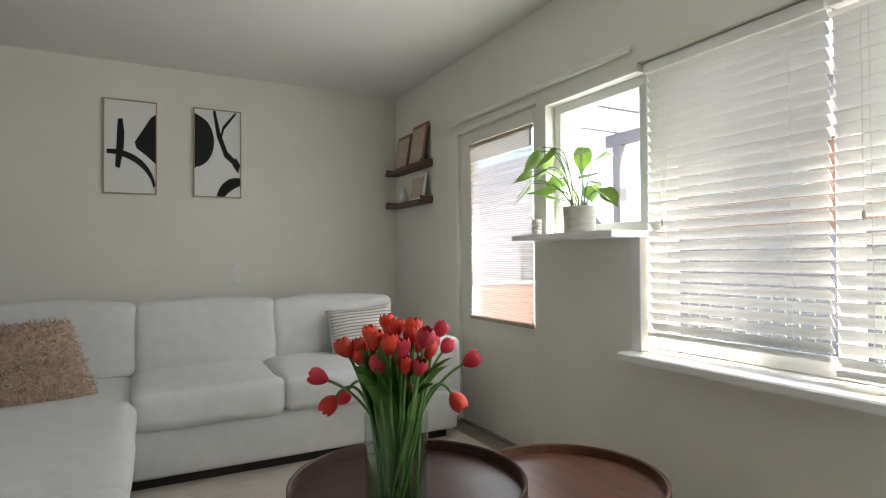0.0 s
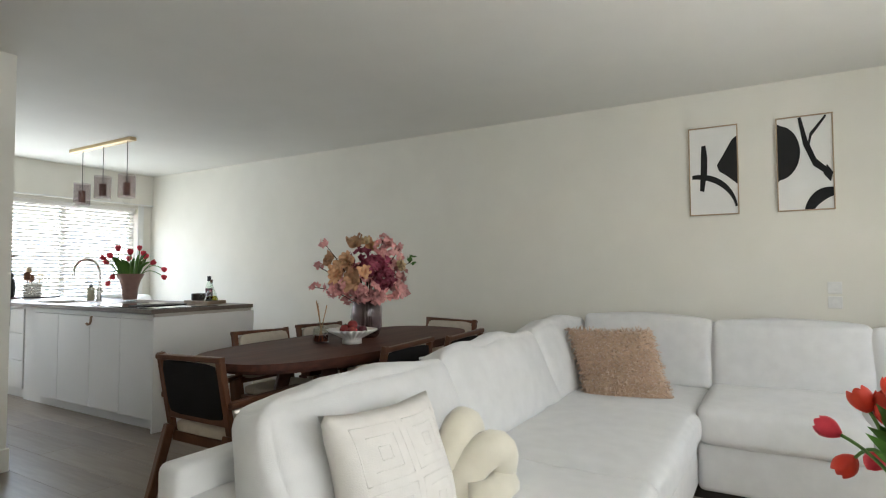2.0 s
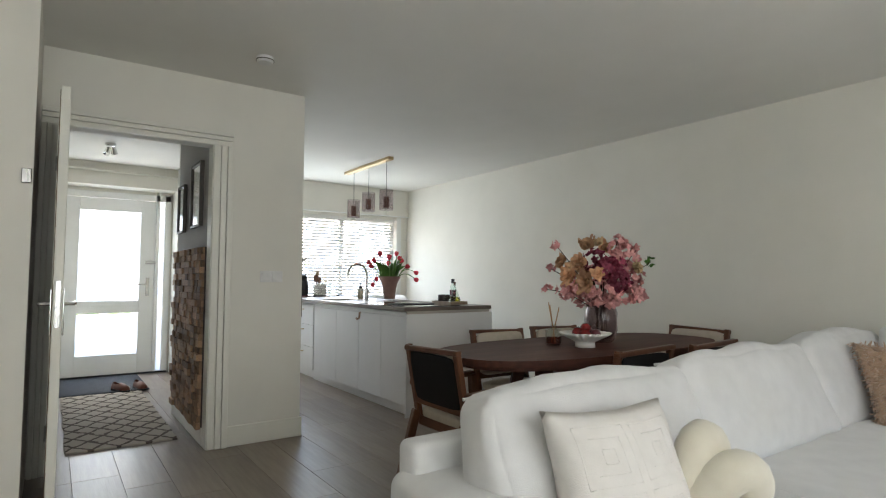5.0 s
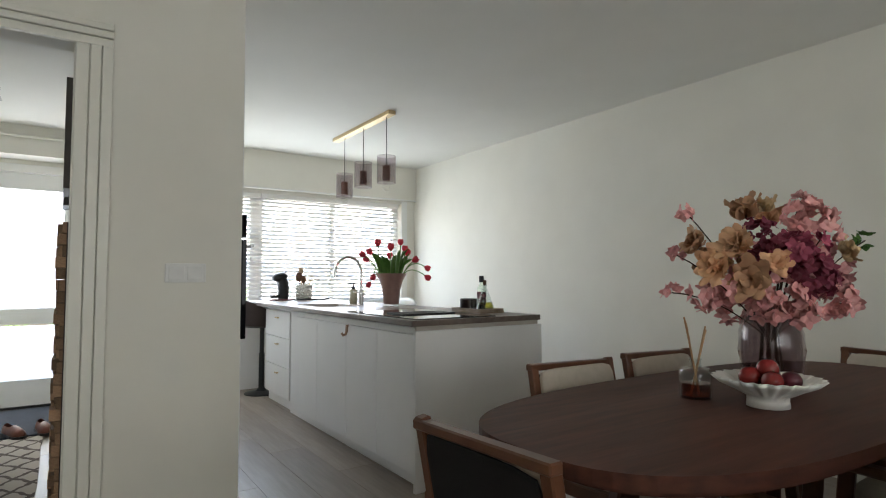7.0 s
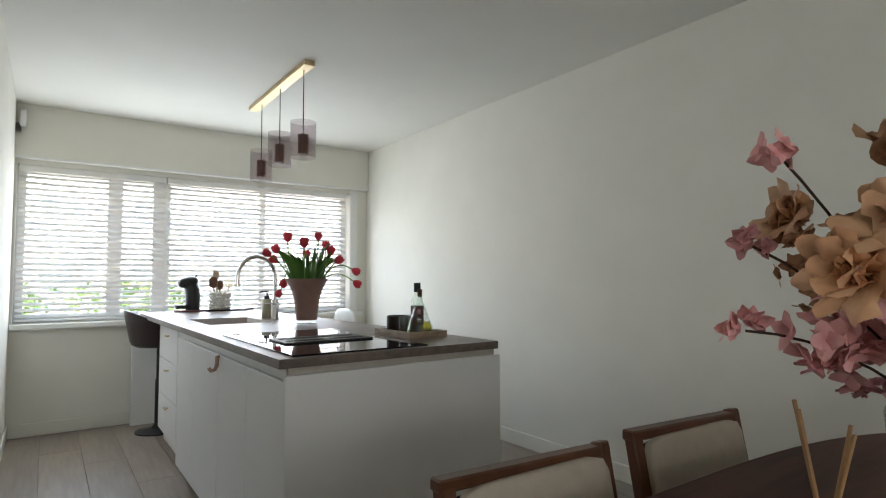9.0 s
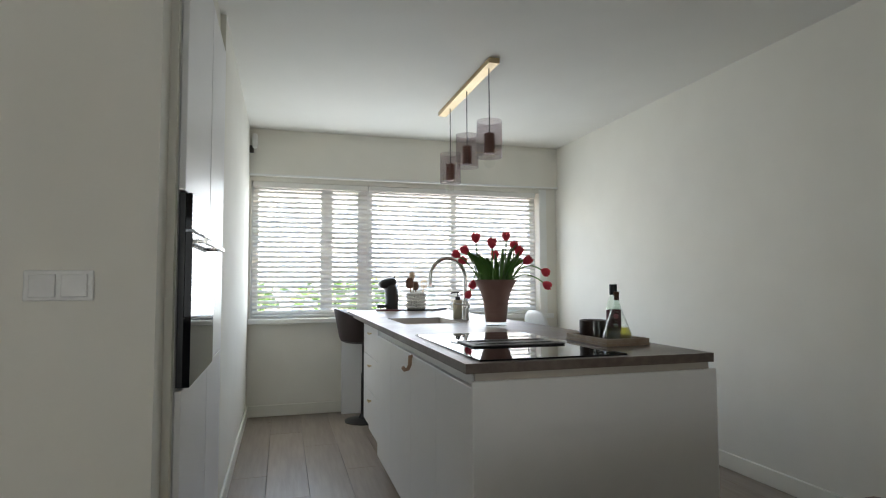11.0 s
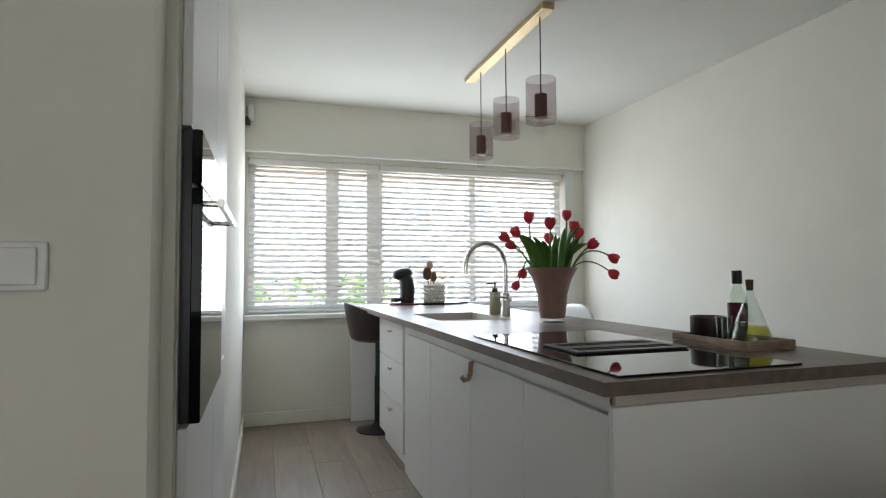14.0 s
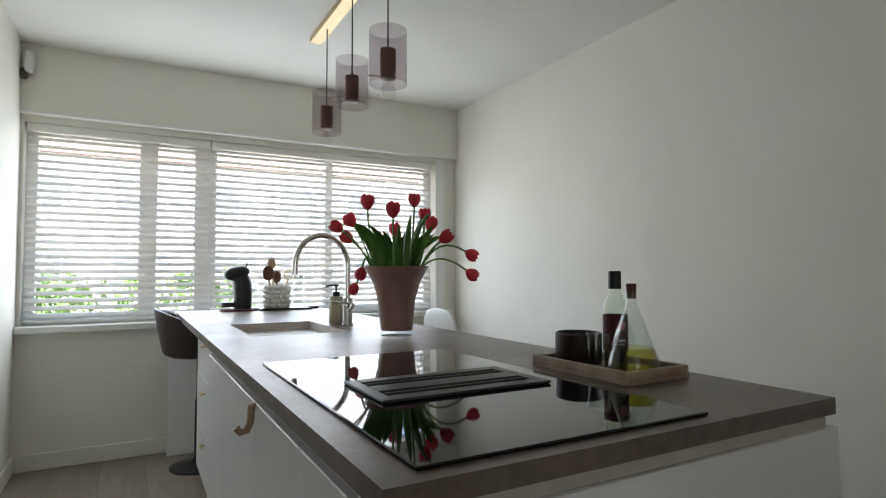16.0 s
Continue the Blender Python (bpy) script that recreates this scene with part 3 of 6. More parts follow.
# ---------------- kitchen island ----------------
IX0, IX1, IY0, IY1, IT = -6.93, -3.428, 2.640, 3.588, 0.925
SINK = (-5.70, -5.12, 2.80, 3.19)
top = thing("worktop", (0, 0, IT), 0, "grey-brown stone-look island worktop", "worktop")
bm = bmesh.new()
for b in ((IX0, SINK[0], IY0, IY1), (SINK[1], IX1, IY0, IY1), (SINK[0], SINK[1], IY0, SINK[2]), (SINK[0], SINK[1], SINK[3], IY1)):
    box(b[0], b[1], b[2], b[3], -0.032, 0, 0, bm)
bmesh.ops.remove_doubles(bm, verts=bm.verts[:], dist=1e-5)
part("slab", bm, M_TOP, top)
M_RAIL = mat("beige_rail", (0.50, 0.46, 0.40), (0.45, 0.41, 0.355), rough=0.5, scale=20)
part("edge_rail", box(-3.462, -3.440, 2.675, 3.575, -0.0575, -0.0325, 0.001), M_RAIL, top, "beige rail under the end")
bm = bmesh.new()
sx0, sx1, sy0, sy1 = SINK
sink = thing("sink", ((sx0 + sx1) / 2, (sy0 + sy1) / 2, IT), 0, "undermounted square stainless steel sink", "sink")
hx, hy = (sx1 - sx0) / 2 - 0.003, (sy1 - sy0) / 2 - 0.003
for b in ((-hx - .004, -hx, -hy, hy, -0.2, 0.001), (hx, hx + .004, -hy, hy, -0.2, 0.001), (-hx - .004, hx + .004, -hy - .004, -hy, -0.2, 0.001), (-hx - .004, hx + .004, hy, hy + .004, -0.2, 0.001), (-hx, hx, -hy, hy, -0.204, -0.2)):
    box(*b, bm=bm)
part("bowl", bm, mat("satin_steel_bowl", (0.52, 0.46, 0.41), (0.45, 0.40, 0.355), rough=0.5, metal=0.15, scale=60, stretch=(1, 8, 1)), sink)
part("drain", lathe([(0, 0.003), (0.04, 0.003), (0.045, 0)], 20), M_CHROME, sink, loc=(0, 0.1, -0.2))

def island_unit(x0, x1, label, doors=1):
    u = thing("kitchen_cabinet", ((x0 + x1) / 2, 3.0, 0), 0, label, "cabinet", "island cabinets")
    h = (x1 - x0) / 2
    part("body", box(-h + 0.001, h - 0.001, -0.314, 0.34, 0.09, IT - 0.041), M_WHITE, u)
    part("plinth", box(-h + 0.001, h - 0.001, -0.265, 0.31, 0.0, 0.089), M_WHITE, u)
    step = 2 * h / doors
    for i in range(doors):
        d = part("door", box(-h + i * step + 0.002, -h + (i + 1) * step - 0.002, -0.335, -0.315, 0.095, 0.845, 0.002), M_WHITE, u)
    part("grip_rail", box(-h + 0.001, h - 0.001, -0.325, -0.315, 0.853, IT - 0.042), M_FRAME, u)
    return u


island_unit(-5.30, -4.86, "white handleless island cabinet below the sink")
island_unit(-4.86, -4.337, "white handleless island cabinet below the worktop")
island_unit(-4.337, -3.886, "white handleless island cabinet below the hob")
island_unit(-3.886, -3.452, "white handleless island cabinet at the island end")
tagged(part("end_panel", box(-3.451, -3.430, 2.662, 3.60, 0, IT - 0.058, 0.002), M_WHITE), "white end panel of the kitchen island", "panel")
tagged(part("back_panel", box(-6.30, -3.453, 3.345, 3.365, 0, IT - 0.042, 0.001), M_WHITE), "white back panel of the kitchen island", "panel")
tagged(part("support_panel", box(-6.92, -6.89, 2.60, 3.5, 0, IT - 0.041, 0.002), M_WHITE), "white support panel under the worktop by the window", "panel")
tagged(part("filler_panel", box(-5.64, -5.302, 2.735, 3.34, 0, IT - 0.041, 0.001), M_WHITE), "white side panel of the island cabinet", "panel")
dr = thing("drawer_cabinet", (-6.045, 3.035, 0), 0, "white drawer unit with small brass knobs", "cabinet")
part("body", box(-0.30, 0.398, -0.29, 0.34, 0.09, IT - 0.041), M_WHITE, dr)
part("plinth", box(-0.30, 0.398, -0.27, 0.31, 0, 0.089), M_WHITE, dr)
for z0, z1 in ((0.095, 0.36), (0.365, 0.62), (0.625, 0.86)):
    d = part("drawer", box(-0.298, 0.396, -0.311, -0.291, z0, z1, 0.002), M_WHITE, dr)
    bm = tube([(0, -0.311, 0), (0, -0.33, 0)], 0.006, 8)
    tube([(-0.035, -0.333, 0), (0.035, -0.333, 0)], 0.006, 8, bm)
    part("knob", bm, M_BRASS, d, "small brass pull", smooth="auto", loc=(0.1, 0, z1 - 0.06))
hk = thing("towel_hook", (-4.30, 2.664, 0.80), 0, "beige wooden hook on the cabinet door", "hook")
M_HOOK = mat("pale_wood", (0.40, 0.26, 0.17), (0.33, 0.20, 0.13), rough=0.5, scale=30)
part("hook_arm", tube([(0, 0.0, 0.04), (0, -0.010, 0.04), (0, -0.012, 0.0), (0, -0.020, -0.018), (0, -0.036, -0.022), (0, -0.046, -0.008)], 0.009, 10), M_HOOK, hk, smooth="auto")

hob = thing("induction_hob", (-3.925, 2.975, IT), 0, "black glass induction hob with built-in extractor", "hob")
part("glass_plate", box(-0.465, 0.465, -0.277, 0.277, 0.0005, 0.006, 0.002), M_BLACKGLASS, hob)
vt = part("extractor_vent", box(-0.072, 0.137, -0.182, 0.202, 0.0062, 0.0072), M_BLACKMESH, hob, "black extractor well")
M_GRILLE = mat("dark_cast_metal", (0.045, 0.043, 0.044), (0.032, 0.030, 0.031), rough=0.42, scale=60, bump=0.15)
for x0, x1 in ((-0.075, -0.042), (-0.023, -0.015), (0.004, 0.058), (0.077, 0.085), (0.104, 0.14)):
    part("bar", box(x0, x1, -0.160, 0.180, 0.0074, 0.013, 0.0012), M_GRILLE, vt)
for y0, y1 in ((-0.185, -0.1602), (0.1802, 0.205)):
    part("bar", box(-0.075, 0.14, y0, y1, 0.0074, 0.013, 0.0012), M_GRILLE, vt)

# tall units with the oven, front flush beyond the wall end
YF = 1.785
def tall_unit(x0, x1, splits, label, skip=None):
    u = thing("tall_cabinet", ((x0 + x1) / 2, YF - 0.3, 0), 0, label, "cabinet", "tall kitchen cabinets")
    h = (x1 - x0) / 2
    part("body", box(-h + 0.001, h - 0.001, -0.31, 0.279, 0.0, 2.36), M_WHITE, u)
    for i, (z0, z1) in enumerate(splits):
        part("door", box(-h + 0.003, h - 0.003, 0.28, 0.30, z0, z1, 0.002), M_WHITE, u)
    return u


tall_unit(-4.20, -3.595, [(0.08, 0.856), (1.472, 2.36)], "tall white cabinet holding the built-in oven")
tall_unit(-4.735, -4.205, [(0.08, 0.856), (0.861, 2.36)], "tall white fridge cabinet with plain doors")
ov = thing("oven", (-3.8975, YF, 0.863), 0, "built-in black glass oven with steel bar handle", "oven")
part("body", box(-0.28, 0.28, -0.02, 0.0, 0, 0.605), M_BLACK, ov)
part("control_panel", box(-0.297, 0.297, 0.0005, 0.02, 0.490, 0.603, 0.002), M_OVENGLASS, ov)
od = part("oven_door", box(-0.297, 0.297, 0.0005, 0.022, 0.002, 0.482, 0.002), M_OVENGLASS, ov)
bm = tube([(-0.27, 0.055, 0.455), (0.27, 0.055, 0.455)], 0.009, 10)
for x in (-0.24, 0.24):
    tube([(x, 0.02, 0.455), (x, 0.055, 0.455)], 0.007, 8, bm)
part("handle", bm, M_STEEL, od, "steel bar handle", smooth="auto")
slab("filler_above_units", (-4.735, -3.596, HY1 + 0.07, YF - 0.03, 2.362, CEIL), M_WALL, "off-white bulkhead above the tall cabinets")

# ---------------- sofa ----------------
sofa = thing("corner_sofa", (0, 0, 0), 0, "large off-white fabric corner sofa with loose cushions", "sofa")
SZ = 0.33
# bases, and near-black plinths: feet with the shadow line painted into their colour
part("base", box(-0.86, 0.235, 1.12, 4.40, 0.07, SZ, 0.03, seg=3), M_SOFA, sofa, smooth="auto")
part("base", box(0.236, 2.06, 3.34, 4.40, 0.07, SZ, 0.03, seg=3), M_SOFA, sofa, smooth="auto")
M_SHADOW_SOIL = mat("dark_foot", (0.02, 0.014, 0.01), rough=0.5)
part("plinth", box(-0.80, 0.18, 1.2, 4.3, 0.0, 0.075), M_SHADOW_SOIL, sofa)
part("plinth", box(0.18, 2.0, 3.40, 4.3, 0.0, 0.075), M_SHADOW_SOIL, sofa)
def cush(nm, x0, x1, y0, y1, z0, z1, puff=0.35, seed=0, wr=0.012, power=9, lean=(0, 0, 0), cuts=11):
    bm = stuffed(x1 - x0, y1 - y0, z1 - z0, 0.042 if "back" in nm else 0.045, 0.03 if "back" in nm else 0.016, 19, wr, seed)
    return part(nm, bm, M_SOFA, sofa, smooth=True, loc=((x0 + x1) / 2, (y0 + y1) / 2, (z0 + z1) / 2), rot=lean)
# seats
cush("seat_cushion", -0.62, 0.25, 1.36, 2.25, SZ - 0.03, 0.465, 0.22, 1)
cush("seat_cushion", -0.62, 0.25, 2.24, 4.2, SZ - 0.03, 0.475, 0.18, 2)
cush("seat_cushion", 0.24, 0.97, 3.29, 4.2, SZ - 0.01, 0.51, 0.25, 3)
cush("seat_cushion", 0.965, 1.86, 3.29, 4.2, SZ - 0.01, 0.51, 0.25, 4)
# back frames
part("back_frame", box(-0.90, -0.79, 1.10, 4.40, 0.1, 0.665, 0.028, seg=3), M_SOFA, sofa, smooth="auto")
part("back_frame", box(-0.79, 2.06, 4.24, 4.40, 0.1, 0.70, 0.03, seg=3), M_SOFA, sofa, smooth="auto")
# back cushions: loose wedges that lean on the frame, thinner at the top, with a piped seam
def wedge(y0, y1, h, seed, lean):
    w = y1 - y0
    bm = stuffed(0.25, w, h, 0.055, 0.03, 23, 0.015, seed)
    for v in bm.verts:
        t = v.co.z / h + 0.5
        v.co.x *= 1.08 - 0.42 * t
        v.co.z += 0.014 * noise.noise(Vector((seed, v.co.y * 4, 0))) * t - 0.012 * t * (2 * v.co.y / w) ** 4
    c = part("back_cushion", bm, M_SOFA, sofa, smooth=True, loc=(-0.615, (y0 + y1) / 2, 0.425 + h / 2), rot=(0, lean, 0))
    seam = [(-0.052 + 0.004 * math.sin(k), -w / 2 + 0.02 + (w - 0.04) * k / 30, h / 2 - 0.012 + 0.014 * noise.noise(Vector((seed, (-w / 2 + 0.02 + (w - 0.04) * k / 30) * 4, 0)))) for k in range(31)]
    part("piping", tube(seam, 0.006, 6), M_SOFA, c, smooth=True)
    return c
wedge(1.21, 2.20, 0.41, 5, -18)
wedge(2.17, 3.22, 0.435, 6, -16)
wedge(3.20, 4.16, 0.455, 7, -14)
cush("back_cushion", -0.56, 0.256, 4.0, 4.34, 0.44, 0.89, 0.16, 8, 0.012, 9, (-6, 0, 0), 14)
cush("back_cushion", 0.248, 1.066, 4.0, 4.34, 0.44, 0.88, 0.16, 9, 0.012, 9, (-6, 0, 0), 14)
cush("back_cushion", 1.056, 1.9, 4.0, 4.34, 0.44, 0.87, 0.16, 10, 0.012, 9, (-6, 0, 0), 14)
# arms
cush("armrest", -0.895, 0.24, 1.06, 1.33, 0.10, 0.575, 0.12, 11, 0.005, 8)
cush("armrest", 1.85, 2.1, 3.36, 4.40, 0.12, 0.64, 0.12, 12, 0.005, 8)

# ---------------- dining table and chairs ----------------
TC = (-1.825, 3.07)
tbl = thing("dining_table", (*TC, 0), 0, "dark walnut oval dining table", "table")
pts = []
for k in range(72):
    a = 2 * math.pi * k / 72
    c, s = math.cos(a), math.sin(a)
    pts.append((0.47 * math.copysign(abs(c) ** 0.68, c), 1.085 * math.copysign(abs(s) ** 0.68, s)))
bm = plane_xy(pts, 0.715, 0.75, 0.006)
part("tabletop", bm, M_TABLE, tbl)
part("apron", plane_xy([(x * 0.93, y * 0.95) for x, y in pts], 0.69, 0.7145), M_TABLE, tbl)
for sx, sy in ((1, 1), (1, -1), (-1, 1), (-1, -1)):
    part("leg", beam((sx * 0.17, sy * 0.42, 0.69), (sx * 0.26, sy * 0.55, 0), 0.09, 0.07, 0.008), M_TABLE, tbl)
part("stretcher", beam((0, -0.45, 0.62), (0, 0.45, 0.62), 0.06, 0.08, 0.006), M_TABLE, tbl)

def dining_chair(loc, rz):
    """Faces +y; the back rail stands at y = 0."""
    c = thing("dining_chair", (*loc, 0), rz, "dark wooden dining chair with beige upholstered seat and back", "chair", "chairs round the dining table")
    w = 0.245
    # framed back, leaning
    for sx in (-1, 1):
        part("back_post", beam((sx * (w - 0.02), 0.07, 0.40), (sx * (w - 0.02), -0.005, 0.805), 0.036, 0.032, 0.004), M_CHAIR, c)
        part("leg", beam((sx * (w - 0.02), 0.05, 0.44), (sx * (w - 0.0), -0.06, 0.0), 0.042, 0.045, 0.004), M_CHAIR, c)
        part("leg", beam((sx * (w - 0.02), 0.44, 0.60), (sx * (w - 0.01), 0.50, 0.0), 0.04, 0.045, 0.004), M_CHAIR, c)
        part("armrest", beam((sx * (w + 0.005), 0.03, 0.585), (sx * (w + 0.005), 0.47, 0.60), 0.05, 0.03, 0.006), M_CHAIR, c)
        part("side_rail", beam((sx * (w - 0.02), 0.07, 0.385), (sx * (w - 0.02), 0.47, 0.40), 0.03, 0.05, 0.004), M_CHAIR, c)
    part("top_rail", beam((-w + 0.0, -0.005, 0.785), (w - 0.0, -0.005, 0.80), 0.036, 0.026, 0.004), M_CHAIR, c)
    part("lower_rail", beam((-w + 0.02, 0.055, 0.50), (w - 0.02, 0.055, 0.50), 0.035, 0.04, 0.004), M_CHAIR, c)
    part("front_rail", beam((-w + 0.02, 0.46, 0.39), (w - 0.02, 0.46, 0.39), 0.03, 0.05, 0.004), M_CHAIR, c)
    part("rear_rail", beam((-w + 0.02, 0.08, 0.38), (w - 0.02, 0.08, 0.38), 0.03, 0.05, 0.004), M_CHAIR, c)
    part("back_panel", cushion(2 * w - 0.075, 0.012, 0.275, 0.1, 4, 0, 0, 10), M_BLACKMESH, c, "black webbing back", loc=(0, 0.015, 0.64), rot=(10.5, 0, 0))
    part("backrest", cushion(2 * w - 0.068, 0.045, 0.292, 0.3, 7, 0.002, 1, 9), M_SEAT, c, "beige fabric back pad", smooth=True, loc=(0, 0.045, 0.645), rot=(10.5, 0, 0))
    part("seat", cushion(2 * w - 0.07, 0.44, 0.075, 0.3, 8, 0.003, 2, 8), M_SEAT, c, "beige fabric seat pad", smooth=True, loc=(0, 0.27, 0.435))
    return c

ch = dining_chair((-1.81, 1.84), 0)
for x, y, r in ((-2.475, 2.855, -90), (-2.47, 3.43, -91), (-1.185, 2.78, 90), (-1.15, 3.38, 91), (-1.785, 4.29, 180)):
    copy_thing(ch, pose(x, y, 0, 0, 0, r))

# ---------------- hall ----------------
slab("wall_stair_back", (-5.25, XH - WT, -1.1, -1.0, -0.02, CEIL), M_WALL, "white stairwell wall")
slab("wall_stair_end", (-5.25, -5.15, -1.0, HY0 - 0.1, -0.02, CEIL), M_WALL, "white stairwell wall")
slab("ceiling_stairs", (-5.25, XH - WT, -1.0, HY0 - 0.1, 2.50, CEIL - 0.002), M_CEIL, "white stairwell ceiling")
slab("wall_hall_east", (XH - WT, XH, YS, 0.10, -0.02, CEIL), M_WALL, "white wall behind the stairs")
M_STAIR = mat("dark_stair_wood", (0.042, 0.028, 0.024), (0.026, 0.018, 0.015), rough=0.5, scale=10, stretch=(0.4, 1, 4), bump=0.08)
st = thing("staircase", (-4.4, 0.06, 0), 0, "dark-stained wooden staircase with closed side panel", "staircase")
part("side_panel", box(-0.74, 0.80, -0.02, 0.02, 0.0, 2.30, 0.004), M_STAIR, st)
for i in range(6):
    part("tread", box(-0.86 + i * 0.24, -0.60 + i * 0.24, -0.95, -0.02 if i else 0.08, 0.16 + 0.185 * i, 0.20 + 0.185 * i, 0.006), M_STAIR, st, loc=(0, 0, 0))
part("handrail", tube([(-0.80, 0.07, 1.16), (-0.70, 0.07, 1.19), (0.5, 0.07, 2.05)], 0.022, 10), M_BLACK, st, "black round handrail", smooth="auto")

M_HRUG = bpy.data.materials.new("diamond_rug")
M_HRUG.use_nodes = True
n, l = M_HRUG.node_tree.nodes, M_HRUG.node_tree.links
p = n["Principled BSDF"]
p.inputs["Roughness"].default_value = 0.95
co, sp, nz = n.new("ShaderNodeTexCoord"), n.new("ShaderNodeSeparateXYZ"), n.new("ShaderNodeTexNoise")
nz.inputs["Scale"].default_value = 14
va = n.new("ShaderNodeVectorMath")
va.operation = "MULTIPLY_ADD"
va.inputs[1].default_value = (0.05, 0.05, 0)
l.new(co.outputs["Object"], nz.inputs[0]), l.new(nz.outputs["Color"], va.inputs[0]), l.new(co.outputs["Object"], va.inputs[2]), l.new(va.outputs[0], sp.inputs[0])
def mth(op, a, b=None):
    q = n.new("ShaderNodeMath")
    q.operation = op
    for i, v in enumerate((a, b)):
        if v is None:
            continue
        if isinstance(v, (int, float)):
            q.inputs[i].default_value = v
        else:
            l.new(v, q.inputs[i])
    return q.outputs[0]
u, v = mth("MULTIPLY", sp.outputs[0], 4.2), mth("MULTIPLY", sp.outputs[1], 5.8)
d1 = mth("ABSOLUTE", mth("SUBTRACT", mth("FRACT", mth("ADD", u, v)), 0.5))
d2 = mth("ABSOLUTE", mth("SUBTRACT", mth("FRACT", mth("SUBTRACT", u, v)), 0.5))
line = mth("LESS_THAN", mth("MINIMUM", d1, d2), 0.085)
mxc = n.new("ShaderNodeMix")
mxc.data_type = "RGBA"
mxc.inputs[6].default_value, mxc.inputs[7].default_value = (0.50, 0.44, 0.37, 1), (0.115, 0.085, 0.07, 1)
l.new(line, mxc.inputs[0]), l.new(mxc.outputs[2], p.inputs["Base Color"])
bp, nz2 = n.new("ShaderNodeBump"), n.new("ShaderNodeTexNoise")
nz2.inputs["Scale"].default_value, bp.inputs["Strength"].default_value, bp.inputs["Distance"].default_value = 220, 0.8, 0.006
l.new(co.outputs["Object"], nz2.inputs[0]), l.new(nz2.outputs[0], bp.inputs["Height"]), l.new(bp.outputs[0], p.inputs["Normal"])
bm = box(-1.05, 1.05, -0.34, 0.34, 0.001, 0.014)
bmesh.ops.subdivide_edges(bm, edges=bm.edges[:], cuts=14, use_grid_fill=True)
for vt_ in bm.verts:
    vt_.co += Vector((noise.noise(vt_.co * 6) * 0.012, noise.noise(vt_.co * 5 + Vector((9, 0, 0))) * 0.012, 0))
rug = part("hall_rug", bm, M_HRUG, loc=(-4.87, 0.64, 0))
tagged(rug, "cream woven hall rug with brown diamond lattice", "rug")
M_MAT = mat("door_mat_pile", (0.045, 0.05, 0.065), (0.03, 0.034, 0.045), rough=1.0, scale=80, bump=0.8, bump_scale=300)
tagged(part("door_mat", box(-7.05, -5.98, 0.17, 1.07, 0.001, 0.012, 0.003), M_MAT), "dark blue-grey door mat at the front door", "mat")

M_SHOE = mat("brown_leather", (0.17, 0.045, 0.022), (0.10, 0.028, 0.014), rough=0.5, scale=20)
def slipper(x, y, rz):
    s = thing("slipper", (x, y, 0.012), rz, "brown leather slip-on shoe standing on the mat", "shoe", "pair of shoes")
    bm = bmesh.new()
    rings = []
    for t, w, h in ((0.0, 0.02, 0.05), (0.03, 0.034, 0.066), (0.09, 0.036, 0.062), (0.14, 0.04, 0.066), (0.19, 0.046, 0.06), (0.24, 0.042, 0.045), (0.265, 0.02, 0.028)):
        rings.append([bm.verts.new((t - 0.13, w * math.cos(a) * 1.0, 0.018 + max(0, h * math.sin(a) * 1.0))) for a in [math.pi * k / 10 for k in range(11)]])
    for a, b in zip(rings, rings[1:]):
        for k in range(10):
            if 3 <= k <= 6 and rings.index(a) in (1, 2):
                continue
            bm.faces.new((a[k], a[k + 1], b[k + 1], b[k]))
    bm.faces.new(rings[0]), bm.faces.new(rings[-1])
    part("upper", bm, M_SHOE, s, smooth=True)
    out = [(x_ - 0.13, w_) for x_, w_ in ((-0.005, 0.022), (0.03, 0.036), (0.12, 0.038), (0.19, 0.048), (0.25, 0.042), (0.275, 0.015))]
    part("sole", plane_xy([(a, -b) for a, b in out] + [(a, b) for a, b in out[::-1]], 0, 0.019), M_BLACK, s)
slipper(-6.0, 0.80, 25), slipper(-6.02, 0.98, 12)

# wood mosaic panel, block by block
rnd = random.Random(21)
M_BLOCK = mat("weathered_wood_block", (0.42, 0.265, 0.155), (0.23, 0.13, 0.075), rough=0.75, scale=25, stretch=(0.4, 1, 3), bump=0.3, vary=0.45)
mosaic = thing("wood_mosaic_panel", (-3.585, HY1, 0.105), 0, "reclaimed wood block mosaic panel on the hall wall", "wall panel")
part("backing", box(-1.09, 0, -0.012, -0.001, 0, 1.285), M_STAIR, mosaic)
bm = box(-0.5, 0.5, -0.5, 0.5, -0.5, 0.5, 0.03)
blk = bpy.data.meshes.new("block")
bm.to_mesh(blk)
bm.free()
blk.materials.append(M_BLOCK)
nrow, z = 27, 0.0
hh = 1.285 / nrow
for r in range(nrow):
    x = 0.0
    while x < 1.085:
        w = min(rnd.uniform(0.07, 0.15), 1.09 - x)
        if 1.09 - x - w < 0.04:
            w = 1.09 - x
        o = new("block", blk)
        o.parent = mosaic
        dp = rnd.uniform(0.012, 0.04)
        o.matrix_basis = Matrix.LocRotScale((-x - w / 2, -0.012 - dp / 2, (r + 0.5) * hh), None, (w - 0.002, dp, hh - 0.002))
        x += w

